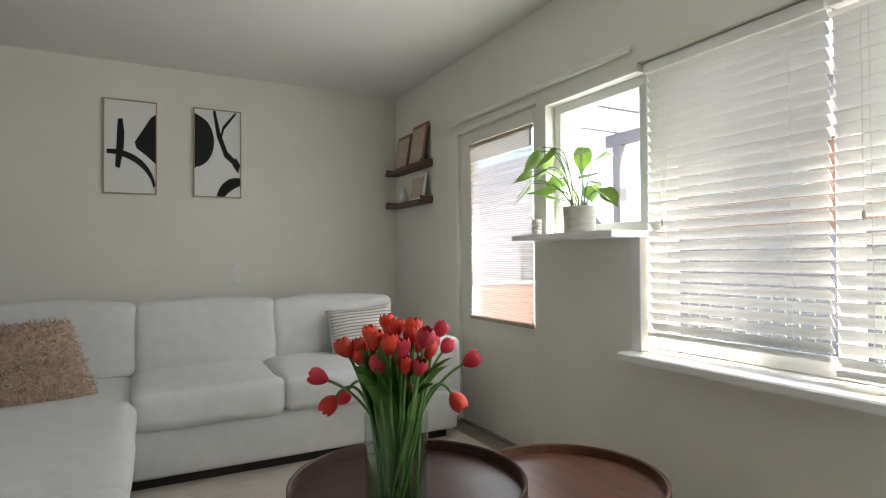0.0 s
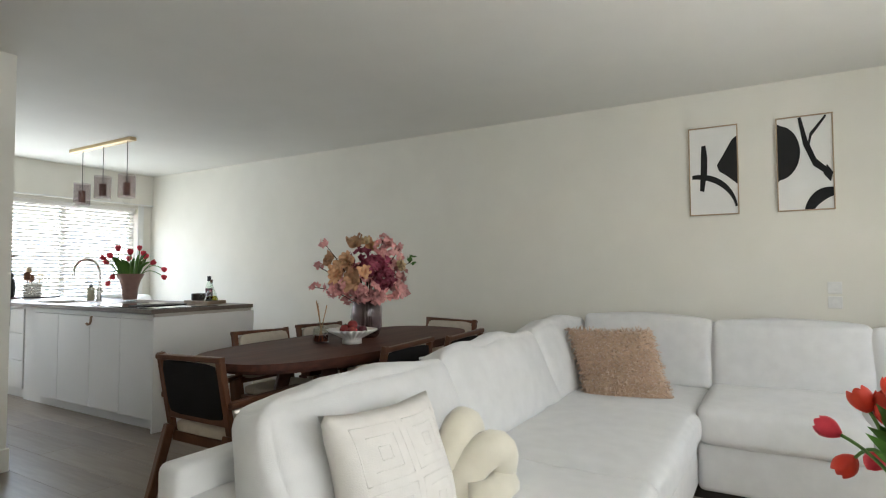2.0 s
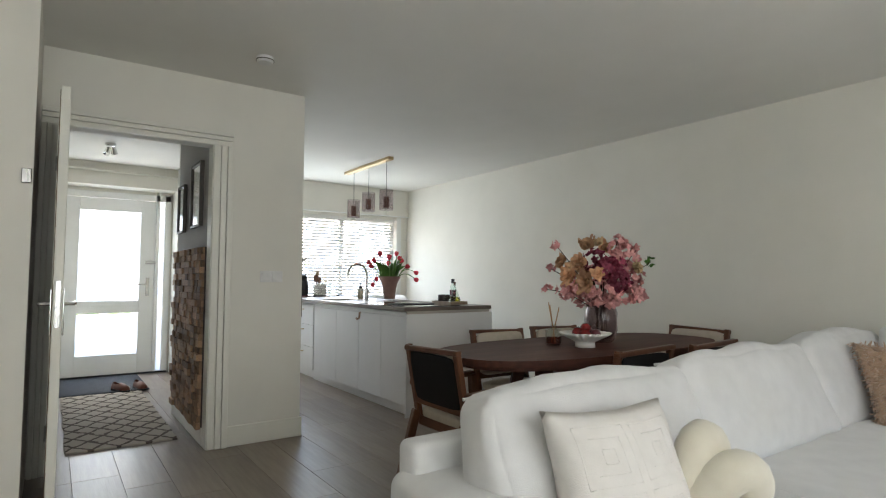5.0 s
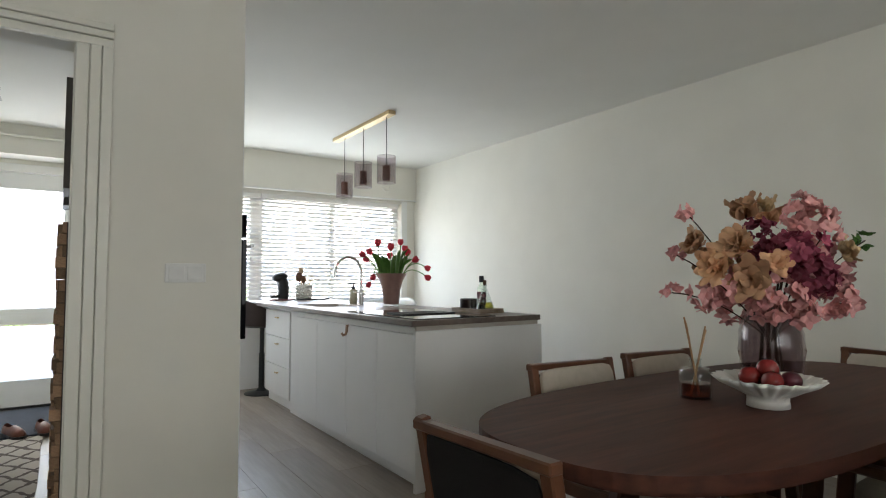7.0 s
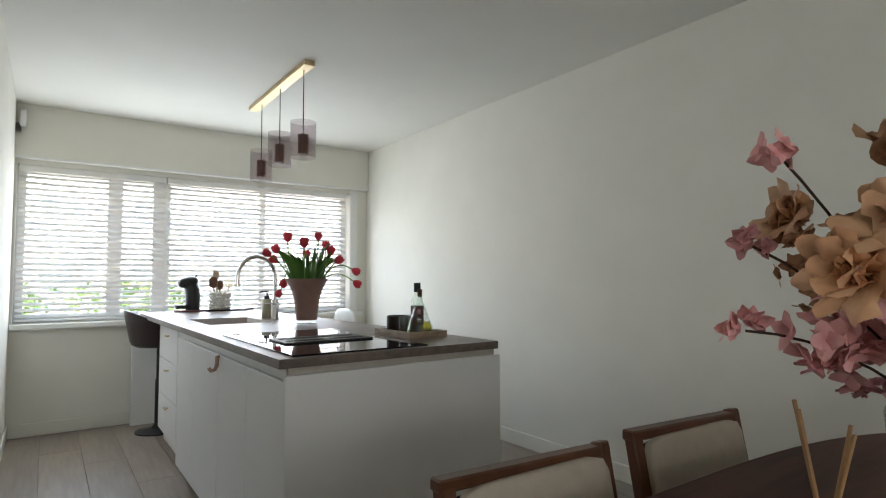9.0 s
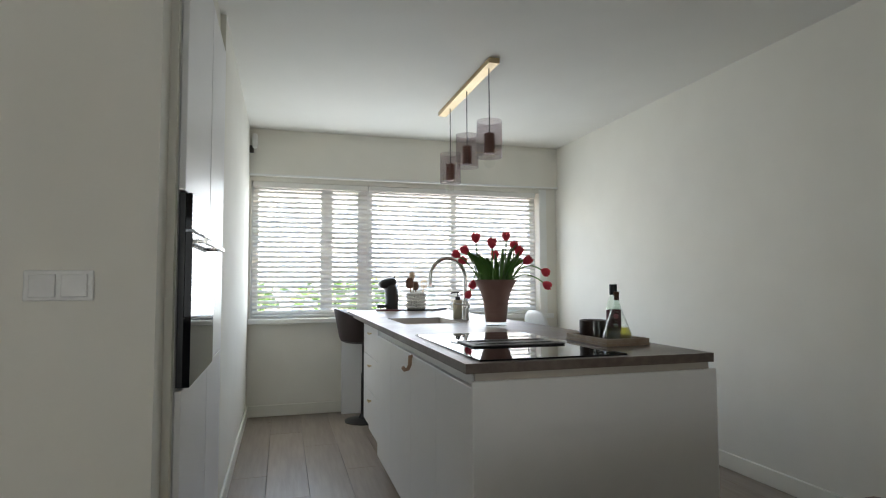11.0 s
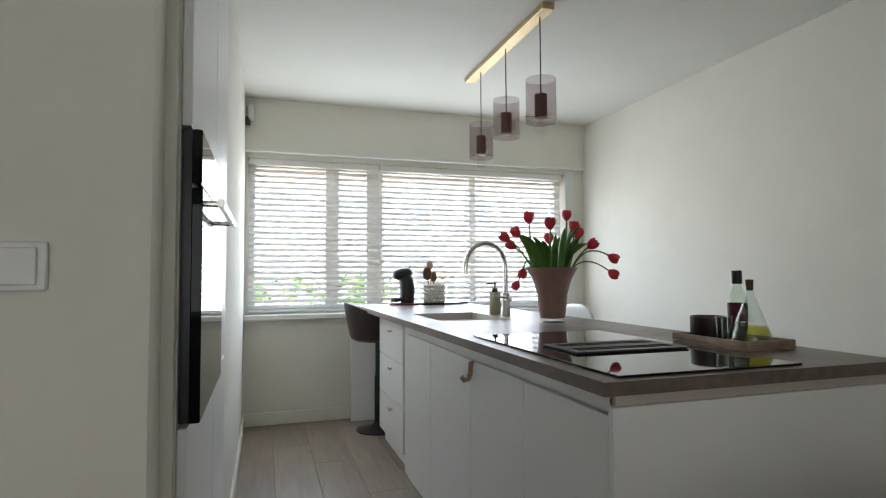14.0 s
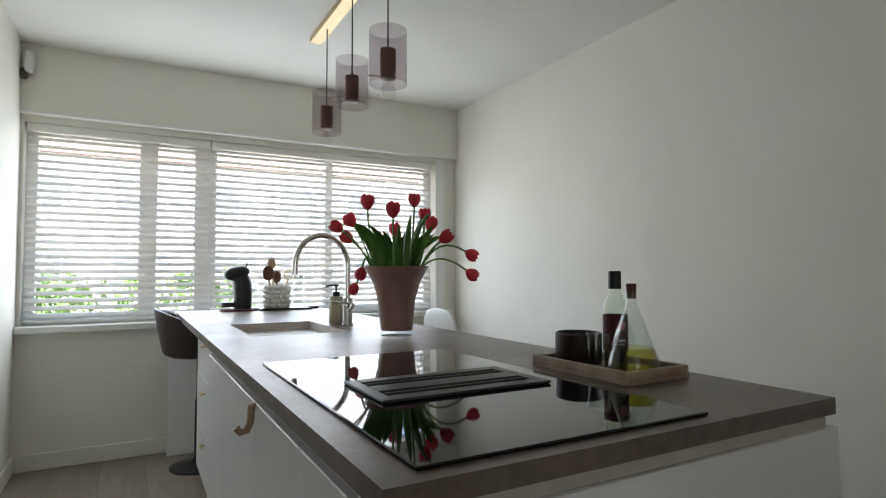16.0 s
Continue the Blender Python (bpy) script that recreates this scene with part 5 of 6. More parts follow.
part("pattern", bm, M_PILW, wp, "raised woven squares", smooth=True)

kn = thing("knot_cushion", (-0.27, 1.80, 0.565), 0, "cream plush knotted cushion", "cushion")
M_KNOT = mat("cream_plush", (0.71, 0.665, 0.55), (0.65, 0.60, 0.49), rough=0.95, scale=18, bump=0.3, bump_scale=250, sheen=0.5)
loop = []
for i in range(15):
    a = math.pi * i / 14
    loop.append((-0.06 + 0.03 * math.sin(a), -0.085 + 0.20 * i / 14, -0.09 + 0.21 * math.sin(a)))
part("roll", tube(loop, 0.062, 14), M_KNOT, kn, smooth=True)
loop = []
for i in range(15):
    a = math.pi * i / 14
    loop.append((0.04 + 0.05 * math.sin(a * 1.4), 0.11 - 0.19 * i / 14, -0.09 + 0.15 * math.sin(a)))
part("roll", tube(loop, 0.06, 14), M_KNOT, kn, smooth=True)
part("roll", tube([(-0.05, 0.1, -0.05), (0.03, 0.13, -0.06), (0.09, 0.06, -0.07), (0.1, -0.04, -0.08), (0.05, -0.1, -0.08)], 0.06, 14), M_KNOT, kn, smooth=True)

stp = thing("striped_pillow", (1.60, 3.84, 0.64), 0, "white and beige striped pillow", "pillow")
q = pose(0, 0, 0, -20, -4, -6)
part("cover", pillow(0.46, 0.38, 0.17, 16, 9, q), M_PILW, stp, smooth=True)
M_STRIPE = mat("beige_stripe", (0.42, 0.35, 0.29), rough=0.95, scale=30)
for k in range(-7, 8):
    v_ = k * 0.12
    bm = tube([q @ pillow_point(0.46, 0.38, 0.172, i * 0.19 - 0.95, v_, -1, 9) for i in range(11)], 0.0035, 5)
    part("stripe", bm, M_STRIPE, stp, smooth=True)

# plant in its pot and jars on the shelf below the small window
pp = thing("potted_plant", (XE - 0.10, 2.34, 1.268), 0, "trailing green pothos in a whitewashed pot", "plant")
M_POT = mat("whitewashed_pot", (0.62, 0.58, 0.52), (0.45, 0.41, 0.36), rough=0.8, scale=12, stretch=(1, 1, 4), bump=0.3)
part("pot", lathe([(0, 0), (0.065, 0), (0.075, 0.01), (0.082, 0.13), (0.076, 0.13), (0.07, 0.11), (0, 0.105)], 36), M_POT, pp, smooth="auto")
part("soil", lathe([(0, 0.112), (0.072, 0.108)], 24), M_SHADOW_SOIL, pp)
M_POTHOS = mat("pothos_leaf", (0.10, 0.24, 0.03), (0.32, 0.48, 0.05), rough=0.4, scale=9, vary=0.35)
rr = random.Random(14)
for i in range(22):
    a = rr.uniform(0, 6.28)
    reach = rr.uniform(0.08, 0.27)
    hgt = rr.uniform(0.15, 0.46)
    yy = math.sin(a) * reach * 1.3 + 0.03
    tip = Vector((math.cos(a) * reach * 0.55 - 0.03, yy, hgt))
    pts = bezier((math.cos(a) * 0.03, math.sin(a) * 0.03, 0.11), (tip.x * 0.4, tip.y * 0.4, hgt * 1.05), tip, 6)
    part("stem", tube(pts, 0.0028, 5), M_STEM, pp, smooth=True)
    bm = bmesh.new()
    d = (Vector((tip.x, tip.y, 0)).normalized() * 0.7 + Vector((-0.3, rr.uniform(-0.4, 0.4), rr.uniform(-0.9, 0.3)))).normalized()
    petal_mesh(bm, along(tip, d, rr.uniform(-0.6, 0.6)), rr.uniform(0.11, 0.17), rr.uniform(0.085, 0.125), 0.08, -0.1, 4, 7)
    part("leaf", bm, M_POTHOS, pp, smooth=True)
jar = thing("glass_jar", (XE - 0.08, 2.58, 1.268), 0, "small glass bottle on the plant shelf", "jar")
part("body", lathe([(0, 0), (0.03, 0), (0.032, 0.06), (0.012, 0.085), (0.012, 0.11), (0.009, 0.11), (0.008, 0.08), (0.028, 0.055), (0, 0.006)], 24), M_CLEAR, jar, smooth="auto")
cdl = thing("ribbed_pot", (XE - 0.10, 2.68, 1.268), 0, "small ribbed brown and white pot on the plant shelf", "pot")
part("body", lathe([(0, 0)] + [(0.026 + 0.003 * (i % 2), 0.008 * i) for i in range(12)] + [(0.02, 0.09), (0, 0.085)], 24), M_POT, cdl, smooth="auto")

# ---------------- on the dining table ----------------
TZ = 0.75
tv = thing("smoked_vase", (-1.86, 3.245, TZ), 0, "dimpled smoked glass vase on the dining table", "vase")
M_SMOKEV = glass("smoked_vase_glass", (0.70, 0.64, 0.65))
def dimple(a, i):
    return 1 + 0.045 * math.sin(7 * a + (i % 2) * math.pi) * (1 if 1 < i < 9 else 0)
part("body", lathe([(0, 0), (0.07, 0), (0.088, 0.02), (0.104, 0.08), (0.108, 0.14), (0.105, 0.20), (0.092, 0.255), (0.072, 0.29), (0.064, 0.30), (0.057, 0.297), (0.083, 0.25), (0.096, 0.2), (0.10, 0.14), (0.096, 0.08), (0.08, 0.028), (0, 0.012)], 56, wave=dimple), M_SMOKEV, tv, smooth=True)
dbq = thing("dried_bouquet", (-1.86, 3.245, TZ + 0.29), 0, "large bouquet of pink, tan and burgundy silk flowers", "flowers")
M_PINK = mat("dusty_pink_petal", (0.78, 0.42, 0.39), (0.68, 0.29, 0.29), rough=0.7, scale=30, vary=0.25)
M_TANP = mat("tan_petal", (0.72, 0.44, 0.25), (0.58, 0.30, 0.17), rough=0.7, scale=22, vary=0.3, bump=0.2)
M_BURG = mat("burgundy_petal", (0.26, 0.03, 0.07), (0.42, 0.09, 0.14), rough=0.7, scale=25, vary=0.3)
M_CREAM = mat("cream_petal", (0.66, 0.50, 0.30), (0.55, 0.38, 0.20), rough=0.7, scale=25, vary=0.15)
M_TWIG = mat("dark_twig", (0.07, 0.035, 0.02), rough=0.8, scale=30)
rr = random.Random(31)
def bloom(c, d, L, W, k, mt, spread, layers=2, nm="blossom"):
    bm = bmesh.new()
    for la in range(layers):
        for i in range(k):
            m = along(c, d, 2 * math.pi * i / k + la * 0.5 + rr.uniform(-0.15, 0.15)) @ Matrix.Rotation(radians(-spread * (1 - 0.4 * la) + rr.uniform(-12, 12)), 4, "X")
            petal_mesh(bm, m, L * (1 - 0.2 * la) * rr.uniform(0.85, 1.15), W * rr.uniform(0.85, 1.15), 0.12, rr.uniform(-0.3, 0.1), 4, 6, 1.0, 0.45, 0.05)
    return part(nm, bm, mt, dbq, smooth=True)
def cluster(c, r, count, mt, size):
    bm = bmesh.new()
    for _ in range(count):
        d = Vector((rr.gauss(0, 1), rr.gauss(0, 1), rr.gauss(0, 1))).normalized()
        pc = Vector(c) + d * r * rr.uniform(0.6, 1.0)
        for i in range(4):
            m = along(pc, d, math.pi / 2 * i + rr.uniform(-0.2, 0.2)) @ Matrix.Rotation(radians(-66 + rr.uniform(-15, 15)), 4, "X")
            petal_mesh(bm, m, size * rr.uniform(0.8, 1.2), size * 0.95, 0.1, 0, 2, 3, 1.0, 0.5)
    return tagged(part("flower_cluster", bm, mt, dbq, smooth=True), kind="stuff")
RX, RY = Vector((0.63, 0.78, 0)), Vector((0.78, -0.63, 0))   # across and towards the walk
def at_(u, v, w):
    p_ = RX * u + RY * w
    return Vector((p_.x, p_.y, v))
for u, v, w, mt, r, k in ((0.02, 0.20, 0.04, M_BURG, 0.09, 46), (0.10, 0.12, 0.10, M_BURG, 0.075, 36), (-0.04, 0.26, -0.02, M_BURG, 0.08, 36), (0.17, 0.28, 0.0, M_PINK, 0.10, 40), (0.09, 0.12, 0.14, M_BURG, 0.07, 34),
                          (0.20, 0.13, 0.02, M_PINK, 0.09, 34), (-0.17, 0.08, 0.05, M_PINK, 0.08, 30), (-0.02, 0.04, 0.10, M_PINK, 0.08, 30), (0.0, 0.15, -0.13, M_PINK, 0.11, 36), (0.14, 0.20, -0.12, M_BURG, 0.09, 30),
                          (-0.14, 0.17, -0.10, M_TANP, 0.10, 26), (0.22, 0.03, 0.06, M_PINK, 0.05, 14), (-0.24, 0.05, 0.02, M_PINK, 0.05, 14), (0.08, 0.22, 0.13, M_BURG, 0.06, 22),
                          (0.14, 0.03, 0.10, M_PINK, 0.06, 22), (-0.08, 0.01, 0.12, M_PINK, 0.055, 20), (-0.12, 0.0, -0.08, M_PINK, 0.06, 20), (0.05, -0.01, 0.12, M_PINK, 0.05, 18), (0.12, 0.34, 0.03, M_PINK, 0.07, 26), (0.01, 0.20, 0.15, M_BURG, 0.06, 22)):
    cluster(at_(u, v, w), r, k, mt, 0.034 if mt is M_PINK else 0.028)
for u, v, w, L, mt, sp2, lay in ((-0.14, 0.22, 0.10, 0.11, M_TANP, 58, 2), (-0.20, 0.15, 0.08, 0.11, M_TANP, 66, 2), (-0.08, 0.34, 0.02, 0.10, M_TANP, 50, 2), (-0.12, 0.11, 0.14, 0.10, M_TANP, 70, 1),
                               (0.20, 0.20, 0.10, 0.075, M_CREAM, 62, 2), (-0.02, 0.36, 0.03, 0.07, M_CREAM, 55, 2), (-0.24, 0.24, -0.02, 0.09, M_TANP, 60, 1), (0.05, 0.33, -0.10, 0.09, M_TANP, 60, 2), (-0.05, 0.16, 0.16, 0.075, M_TANP, 60, 1)):
    c = at_(u, v, w)
    d = (c - Vector((0, 0, 0.1))).normalized()
    bloom(c, d, L * 0.92, L * 0.88, 7, mt, sp2, lay + 1)
for u, v, w in ((-0.30, 0.36, 0.02), (0.33, 0.25, 0.02), (-0.36, 0.06, 0.03), (0.27, 0.02, 0.03), (0.24, 0.33, 0.0), (-0.33, 0.20, 0.0), (0.12, 0.40, 0.0)):
    c = at_(u, v, w)
    part("twig", tube(bezier((0, 0, -0.12), c * 0.5 + Vector((0, 0, 0.02)), c, 7), 0.0025, 5), M_TWIG, dbq, smooth=True)
    cluster(c, 0.022, 5, M_LEAFG if u > 0.3 else M_PINK, 0.03)
for i in range(9):
    a = rr.uniform(0, 6.28)
    part("stem", tube([(math.cos(a) * 0.05, math.sin(a) * 0.05, -0.27), (math.cos(a) * 0.03, math.sin(a) * 0.03, -0.05), (math.cos(a) * 0.09, math.sin(a) * 0.09, 0.12)], 0.004, 5), M_TWIG, dbq, smooth=True)

bw = thing("fruit_bowl", (-1.72, 2.925, TZ), 0, "white scalloped footed fruit bowl", "bowl")
def scal(a, i):
    return 1 + ({4: 0.03, 5: 0.05, 6: 0.06, 7: 0.06, 8: 0.055, 9: 0.035}.get(i, 0) * math.sin(24 * a))
part("bowl", lathe([(0, 0), (0.062, 0), (0.06, 0.02), (0.06, 0.032), (0.095, 0.052), (0.14, 0.075), (0.155, 0.09), (0.15, 0.091), (0.13, 0.078), (0.09, 0.058), (0, 0.045)], 160, wave=scal), M_CERAM, bw, smooth=True)
M_APPLE = mat("apple_skin", (0.14, 0.006, 0.012), (0.26, 0.022, 0.018), rough=0.22, scale=8, stretch=(1, 1, 0.3), vary=0.2)
M_PLUM = mat("plum_skin", (0.07, 0.01, 0.02), (0.12, 0.02, 0.03), rough=0.35, scale=8)
def fruit(nm, x, y, z, r, mt, label):
    f = thing(nm, (x + 0.025, y + 0.03, z), 0, label, "fruit", "fruit in the bowl")
    part("flesh", lathe([(0, -r * 0.82)] + [(r * math.sin(radians(a)) * (1 + 0.04 * math.cos(radians(a))), -r * 0.92 * math.cos(radians(a))) for a in range(18, 170, 14)] + [(r * 0.12, r * 0.74), (0, r * 0.66)], 24), mt, f, smooth=True)
    part("stalk", tube([(0, 0, r * 0.62), (0.004, 0.002, r * 1.05)], 0.0018, 5), M_TWIG, f)
for x, y, z, r, m_ in ((-1.715, 2.865, 0.835, 0.033, M_APPLE), (-1.79, 2.88, 0.838, 0.036, M_APPLE), (-1.765, 2.945, 0.838, 0.035, M_PLUM), (-1.69, 2.93, 0.834, 0.031, M_PLUM), (-1.745, 2.90, 0.868, 0.033, M_APPLE)):
    fruit("apple" if m_ is M_APPLE else "plum", x, y, z, r, m_, "red apple lying in the fruit bowl" if m_ is M_APPLE else "dark plum lying in the fruit bowl")
M_REED = mat("reed", (0.42, 0.24, 0.11), (0.34, 0.18, 0.08), rough=0.7, scale=30)
df_ = thing("reed_diffuser", (-1.925, 2.86, TZ), 0, "glass reed diffuser half full of amber liquid", "diffuser")
part("bottle", lathe([(0, 0), (0.05, 0), (0.052, 0.006), (0.052, 0.085), (0.046, 0.098), (0.02, 0.103), (0.019, 0.125), (0.023, 0.13), (0.017, 0.13), (0.015, 0.105), (0.046, 0.09), (0.047, 0.01), (0, 0.008)], 32), M_CLEAR, df_, smooth="auto")
part("liquid", lathe([(0, 0.009), (0.046, 0.01), (0.046, 0.05), (0, 0.05)], 28), glass("amber_liquid", (0.62, 0.26, 0.18)), df_, "amber scented oil", smooth="auto")
for i, (dx, dy) in enumerate(((-0.03, -0.02), (-0.02, -0.03), (-0.035, 0.0), (0.03, 0.03), (0.038, 0.02))):
    part("reed", tube([(-dx * 0.35, -dy * 0.35, 0.012), (dx * 0.85, dy * 0.85, 0.27 - 0.01 * i)], 0.003, 6), M_REED, df_)

# ---------------- on the island ----------------
tp = thing("kitchen_tap", (-5.39, 3.285, IT), 0, "tall curved brushed steel kitchen tap", "tap")
arc = [(0, 0, 0.0), (0, 0, 0.28)]
for i in range(1, 15):
    a = math.pi * i / 14
    arc.append((0.0, -0.125 + 0.125 * math.cos(a), 0.28 + 0.142 * math.sin(a)))
arc.append((0, -0.25, 0.24))
part("spout", tube(arc, 0.0135, 14), M_CHROME, tp, smooth="auto")
part("base", lathe([(0, 0), (0.027, 0), (0.027, 0.006), (0.023, 0.01), (0.023, 0.13), (0, 0.132)], 24), M_STEEL, tp, smooth="auto")
part("lever", tube([(-0.0, 0.0, 0.095), (0.05, 0.0, 0.095), (0.052, -0.01, 0.095)], 0.017, 12), M_STEEL, tp, smooth="auto")
part("lever_pin", tube([(0.04, 0, 0.1), (0.03, -0.09, 0.115)], 0.005, 8), M_STEEL, tp, smooth="auto")
soap = thing("soap_dispenser", (-5.53, 3.275, IT), 0, "beige soap dispenser with black pump", "soap dispenser")
part("bottle", lathe([(0, 0), (0.033, 0), (0.035, 0.004), (0.035, 0.125), (0.03, 0.132), (0, 0.132)], 28), mat("beige_glaze", (0.42, 0.38, 0.27), (0.36, 0.33, 0.23), rough=0.45, scale=12), soap, smooth="auto")
bm = lathe([(0, 0.132), (0.018, 0.132), (0.018, 0.155), (0.005, 0.157), (0.005, 0.18), (0.014, 0.18), (0.014, 0.19), (0, 0.19)], 20)
tube([(0, 0, 0.186), (-0.03, -0.03, 0.184), (-0.04, -0.04, 0.176)], 0.005, 8, bm)
part("pump", bm, M_BLACK, soap, "black pump head", smooth="auto")

tray = thing("marble_tray", (-3.86, 3.415, IT), 1, "brown-veined stone tray on the worktop", "tray")
M_MARBLE = mat("brown_marble", (0.20, 0.13, 0.085), (0.42, 0.33, 0.25), rough=0.35, scale=14, detail=9, bump=0.1)
bm = box(-0.16, 0.16, -0.10, 0.10, 0.001, 0.012)
for b in ((-0.16, 0.16, -0.10, -0.087), (-0.16, 0.16, 0.087, 0.10), (-0.16, -0.147, -0.087, 0.087), (0.147, 0.16, -0.087, 0.087)):
    box(b[0], b[1], b[2], b[3], 0.012, 0.03, 0.002, bm)
part("dish", bm, M_MARBLE, tray)
cd = thing("candle", (-3.945, 3.405, IT + 0.0125), 0, "dark brown round candle pot", "candle")
M_DKB = mat("dark_brown_glaze", (0.028, 0.014, 0.01), rough=0.4, scale=20)
part("pot", lathe([(0, 0), (0.056, 0), (0.059, 0.005), (0.059, 0.075), (0.054, 0.078), (0.05, 0.068), (0, 0.066)], 36), M_DKB, cd, smooth="auto")
tg = thing("drinking_glass", (-3.845, 3.375, IT + 0.0125), 0, "small ribbed clear glass tumbler", "glass")
part("tumbler", lathe([(0, 0), (0.024, 0), (0.028, 0.085), (0.026, 0.085), (0.022, 0.006), (0, 0.006)], 32, wave=lambda a, i: 1 + 0.02 * math.sin(16 * a)), M_CLEAR, tg, smooth="auto")
bo = thing("vinegar_bottle", (-3.875, 3.465, IT + 0.0125), 0, "slim glass bottle with dark label and black cap", "bottle")
part("bottle", lathe([(0, 0), (0.027, 0), (0.03, 0.005), (0.03, 0.14), (0.027, 0.155), (0.0135, 0.18), (0.0125, 0.19), (0, 0.19)], 28), M_VGLASS, bo, smooth="auto")
part("liquid", lathe([(0, 0.004), (0.0265, 0.006), (0.0265, 0.05), (0, 0.05)], 24), glass("brown_vinegar", (0.28, 0.09, 0.03)), bo, smooth="auto")
part("label", lathe([(0.0305, 0.035), (0.0312, 0.035), (0.0312, 0.125), (0.0305, 0.125)], 28), mat("dark_red_label", (0.09, 0.012, 0.02), rough=0.6, scale=30), bo, "dark red label with a round mark")
part("label_mark", lathe([(0, 0), (0.011, 0), (0.011, 0.001), (0, 0.001)], 20), mat("pink_mark", (0.55, 0.15, 0.18), rough=0.6), bo, loc=(0.0305, -0.009, 0.098), rot=(90, 0, 72))
for z_, w_ in ((0.062, 0.018), (0.052, 0.014)):
    part("label_line", box(-w_ / 2, w_ / 2, -0.0006, 0.0006, -0.0025, 0.0025), M_PAPER, bo, loc=(0.0300, -0.0094, z_), rot=(0, 0, 72))
part("cap", lathe([(0, 0.19), (0.0165, 0.19), (0.0165, 0.232), (0.015, 0.235), (0, 0.235)], 20), M_BLACK, bo, smooth="auto")
fk = thing("oil_flask", (-3.775, 3.415, IT + 0.0125), 0, "conical glass oil flask with spout and cork", "flask")
part("flask", lathe([(0, 0), (0.058, 0), (0.063, 0.006), (0.06, 0.03), (0.013, 0.155), (0.012, 0.185), (0.0105, 0.185), (0.011, 0.155), (0.057, 0.032), (0.058, 0.008), (0, 0.006)], 36), M_CLEAR, fk, smooth="auto")
part("oil", lathe([(0, 0.007), (0.056, 0.008), (0.056, 0.03), (0.047, 0.058), (0, 0.058)], 32), glass("olive_oil", (0.80, 0.74, 0.22)), fk, "yellow-green olive oil", smooth="auto")
part("spout", tube([(0.03, -0.03, 0.075), (0.028, -0.045, 0.11), (0.02, -0.047, 0.15)], 0.006, 10, taper=lambda q_: 1.6 - q_), M_CLEAR, fk, smooth="auto")
part("cork", lathe([(0, 0.17), (0.010, 0.17), (0.012, 0.205), (0, 0.206)], 16), mat("dark_cork", (0.10, 0.05, 0.025), rough=0.9, scale=60), fk, smooth="auto")

mt_ = thing("serving_board", (-6.76, 3.30, IT), 0, "flat dark serving board with handle by the window", "board")
part("board", plane_xy([(-0.11, -0.17), (0.11, -0.17), (0.11, 0.17), (-0.11, 0.17)], 0.001, 0.013, 0.003), M_BLACK, mt_)
part("grip", tube([(0, 0.17, 0.008), (0, 0.25, 0.008)], 0.008, 8), M_BLACK, mt_, smooth="auto")
cm = thing("coffee_machine", (-6.79, 3.02, IT + 0.014), 0, "small black capsule coffee machine", "coffee machine")
part("body", tube([(0.0, 0.02, 0.0), (0.0, 0.02, 0.10), (0.0, 0.015, 0.17), (0.0, 0.0, 0.22)], 0.060, 20, taper=lambda q_: 0.95 + 0.12 * math.sin(math.pi * q_)), M_BLACK, cm, smooth="auto")
part("brew_head", cushion(0.12, 0.17, 0.095, 0.2, 7, 0, 0, 2.6), M_BLACK, cm, smooth=True, loc=(0.0, -0.02, 0.235), rot=(12, 0, 0))
part("lever", tube([(0, 0.03, 0.27), (0, 0.05, 0.30)], 0.006, 8), M_BLACK, cm)
part("drip_tray", lathe([(0, 0), (0.045, 0), (0.045, 0.03), (0, 0.032)], 24), M_BLACK, cm, smooth="auto", loc=(0, -0.075, 0.012))
part("water_tank", lathe([(0, 0), (0.045, 0), (0.05, 0.15), (0, 0.16)], 24), M_CLEAR, cm, "clear water tank", smooth="auto", loc=(-0.02, 0.075, 0.01))
cmb = thing("round_coaster", (-6.79, 3.02, IT), 0, "dark red round mat under the coffee machine", "mat")
part("disc", lathe([(0, 0.001), (0.125, 0.001), (0.128, 0.006), (0.125, 0.012), (0, 0.012)], 36), mat("dark_red_mat", (0.10, 0.015, 0.02), rough=0.6), cmb, smooth="auto")
up = thing("utensil_pot", (-6.76, 3.26, IT + 0.013), 0, "cream bubble-textured utensil pot", "pot")
bm = lathe([(0, 0), (0.076, 0), (0.076, 0.155), (0.069, 0.155), (0.069, 0.02), (0, 0.018)], 32)
for i in range(5):
    for k in range(18):
        a = 2 * math.pi * (k + 0.5 * (i % 2)) / 18
        bmesh.ops.create_icosphere(bm, subdivisions=1, radius=0.017, matrix=Matrix.Translation((0.078 * math.cos(a), 0.078 * math.sin(a), 0.017 + 0.03 * i)))
part("pot", bm, M_CERAM, up, smooth=True)
M_SPOON = mat("spoon_wood", (0.16, 0.07, 0.04), (0.10, 0.045, 0.025), rough=0.5, scale=20)
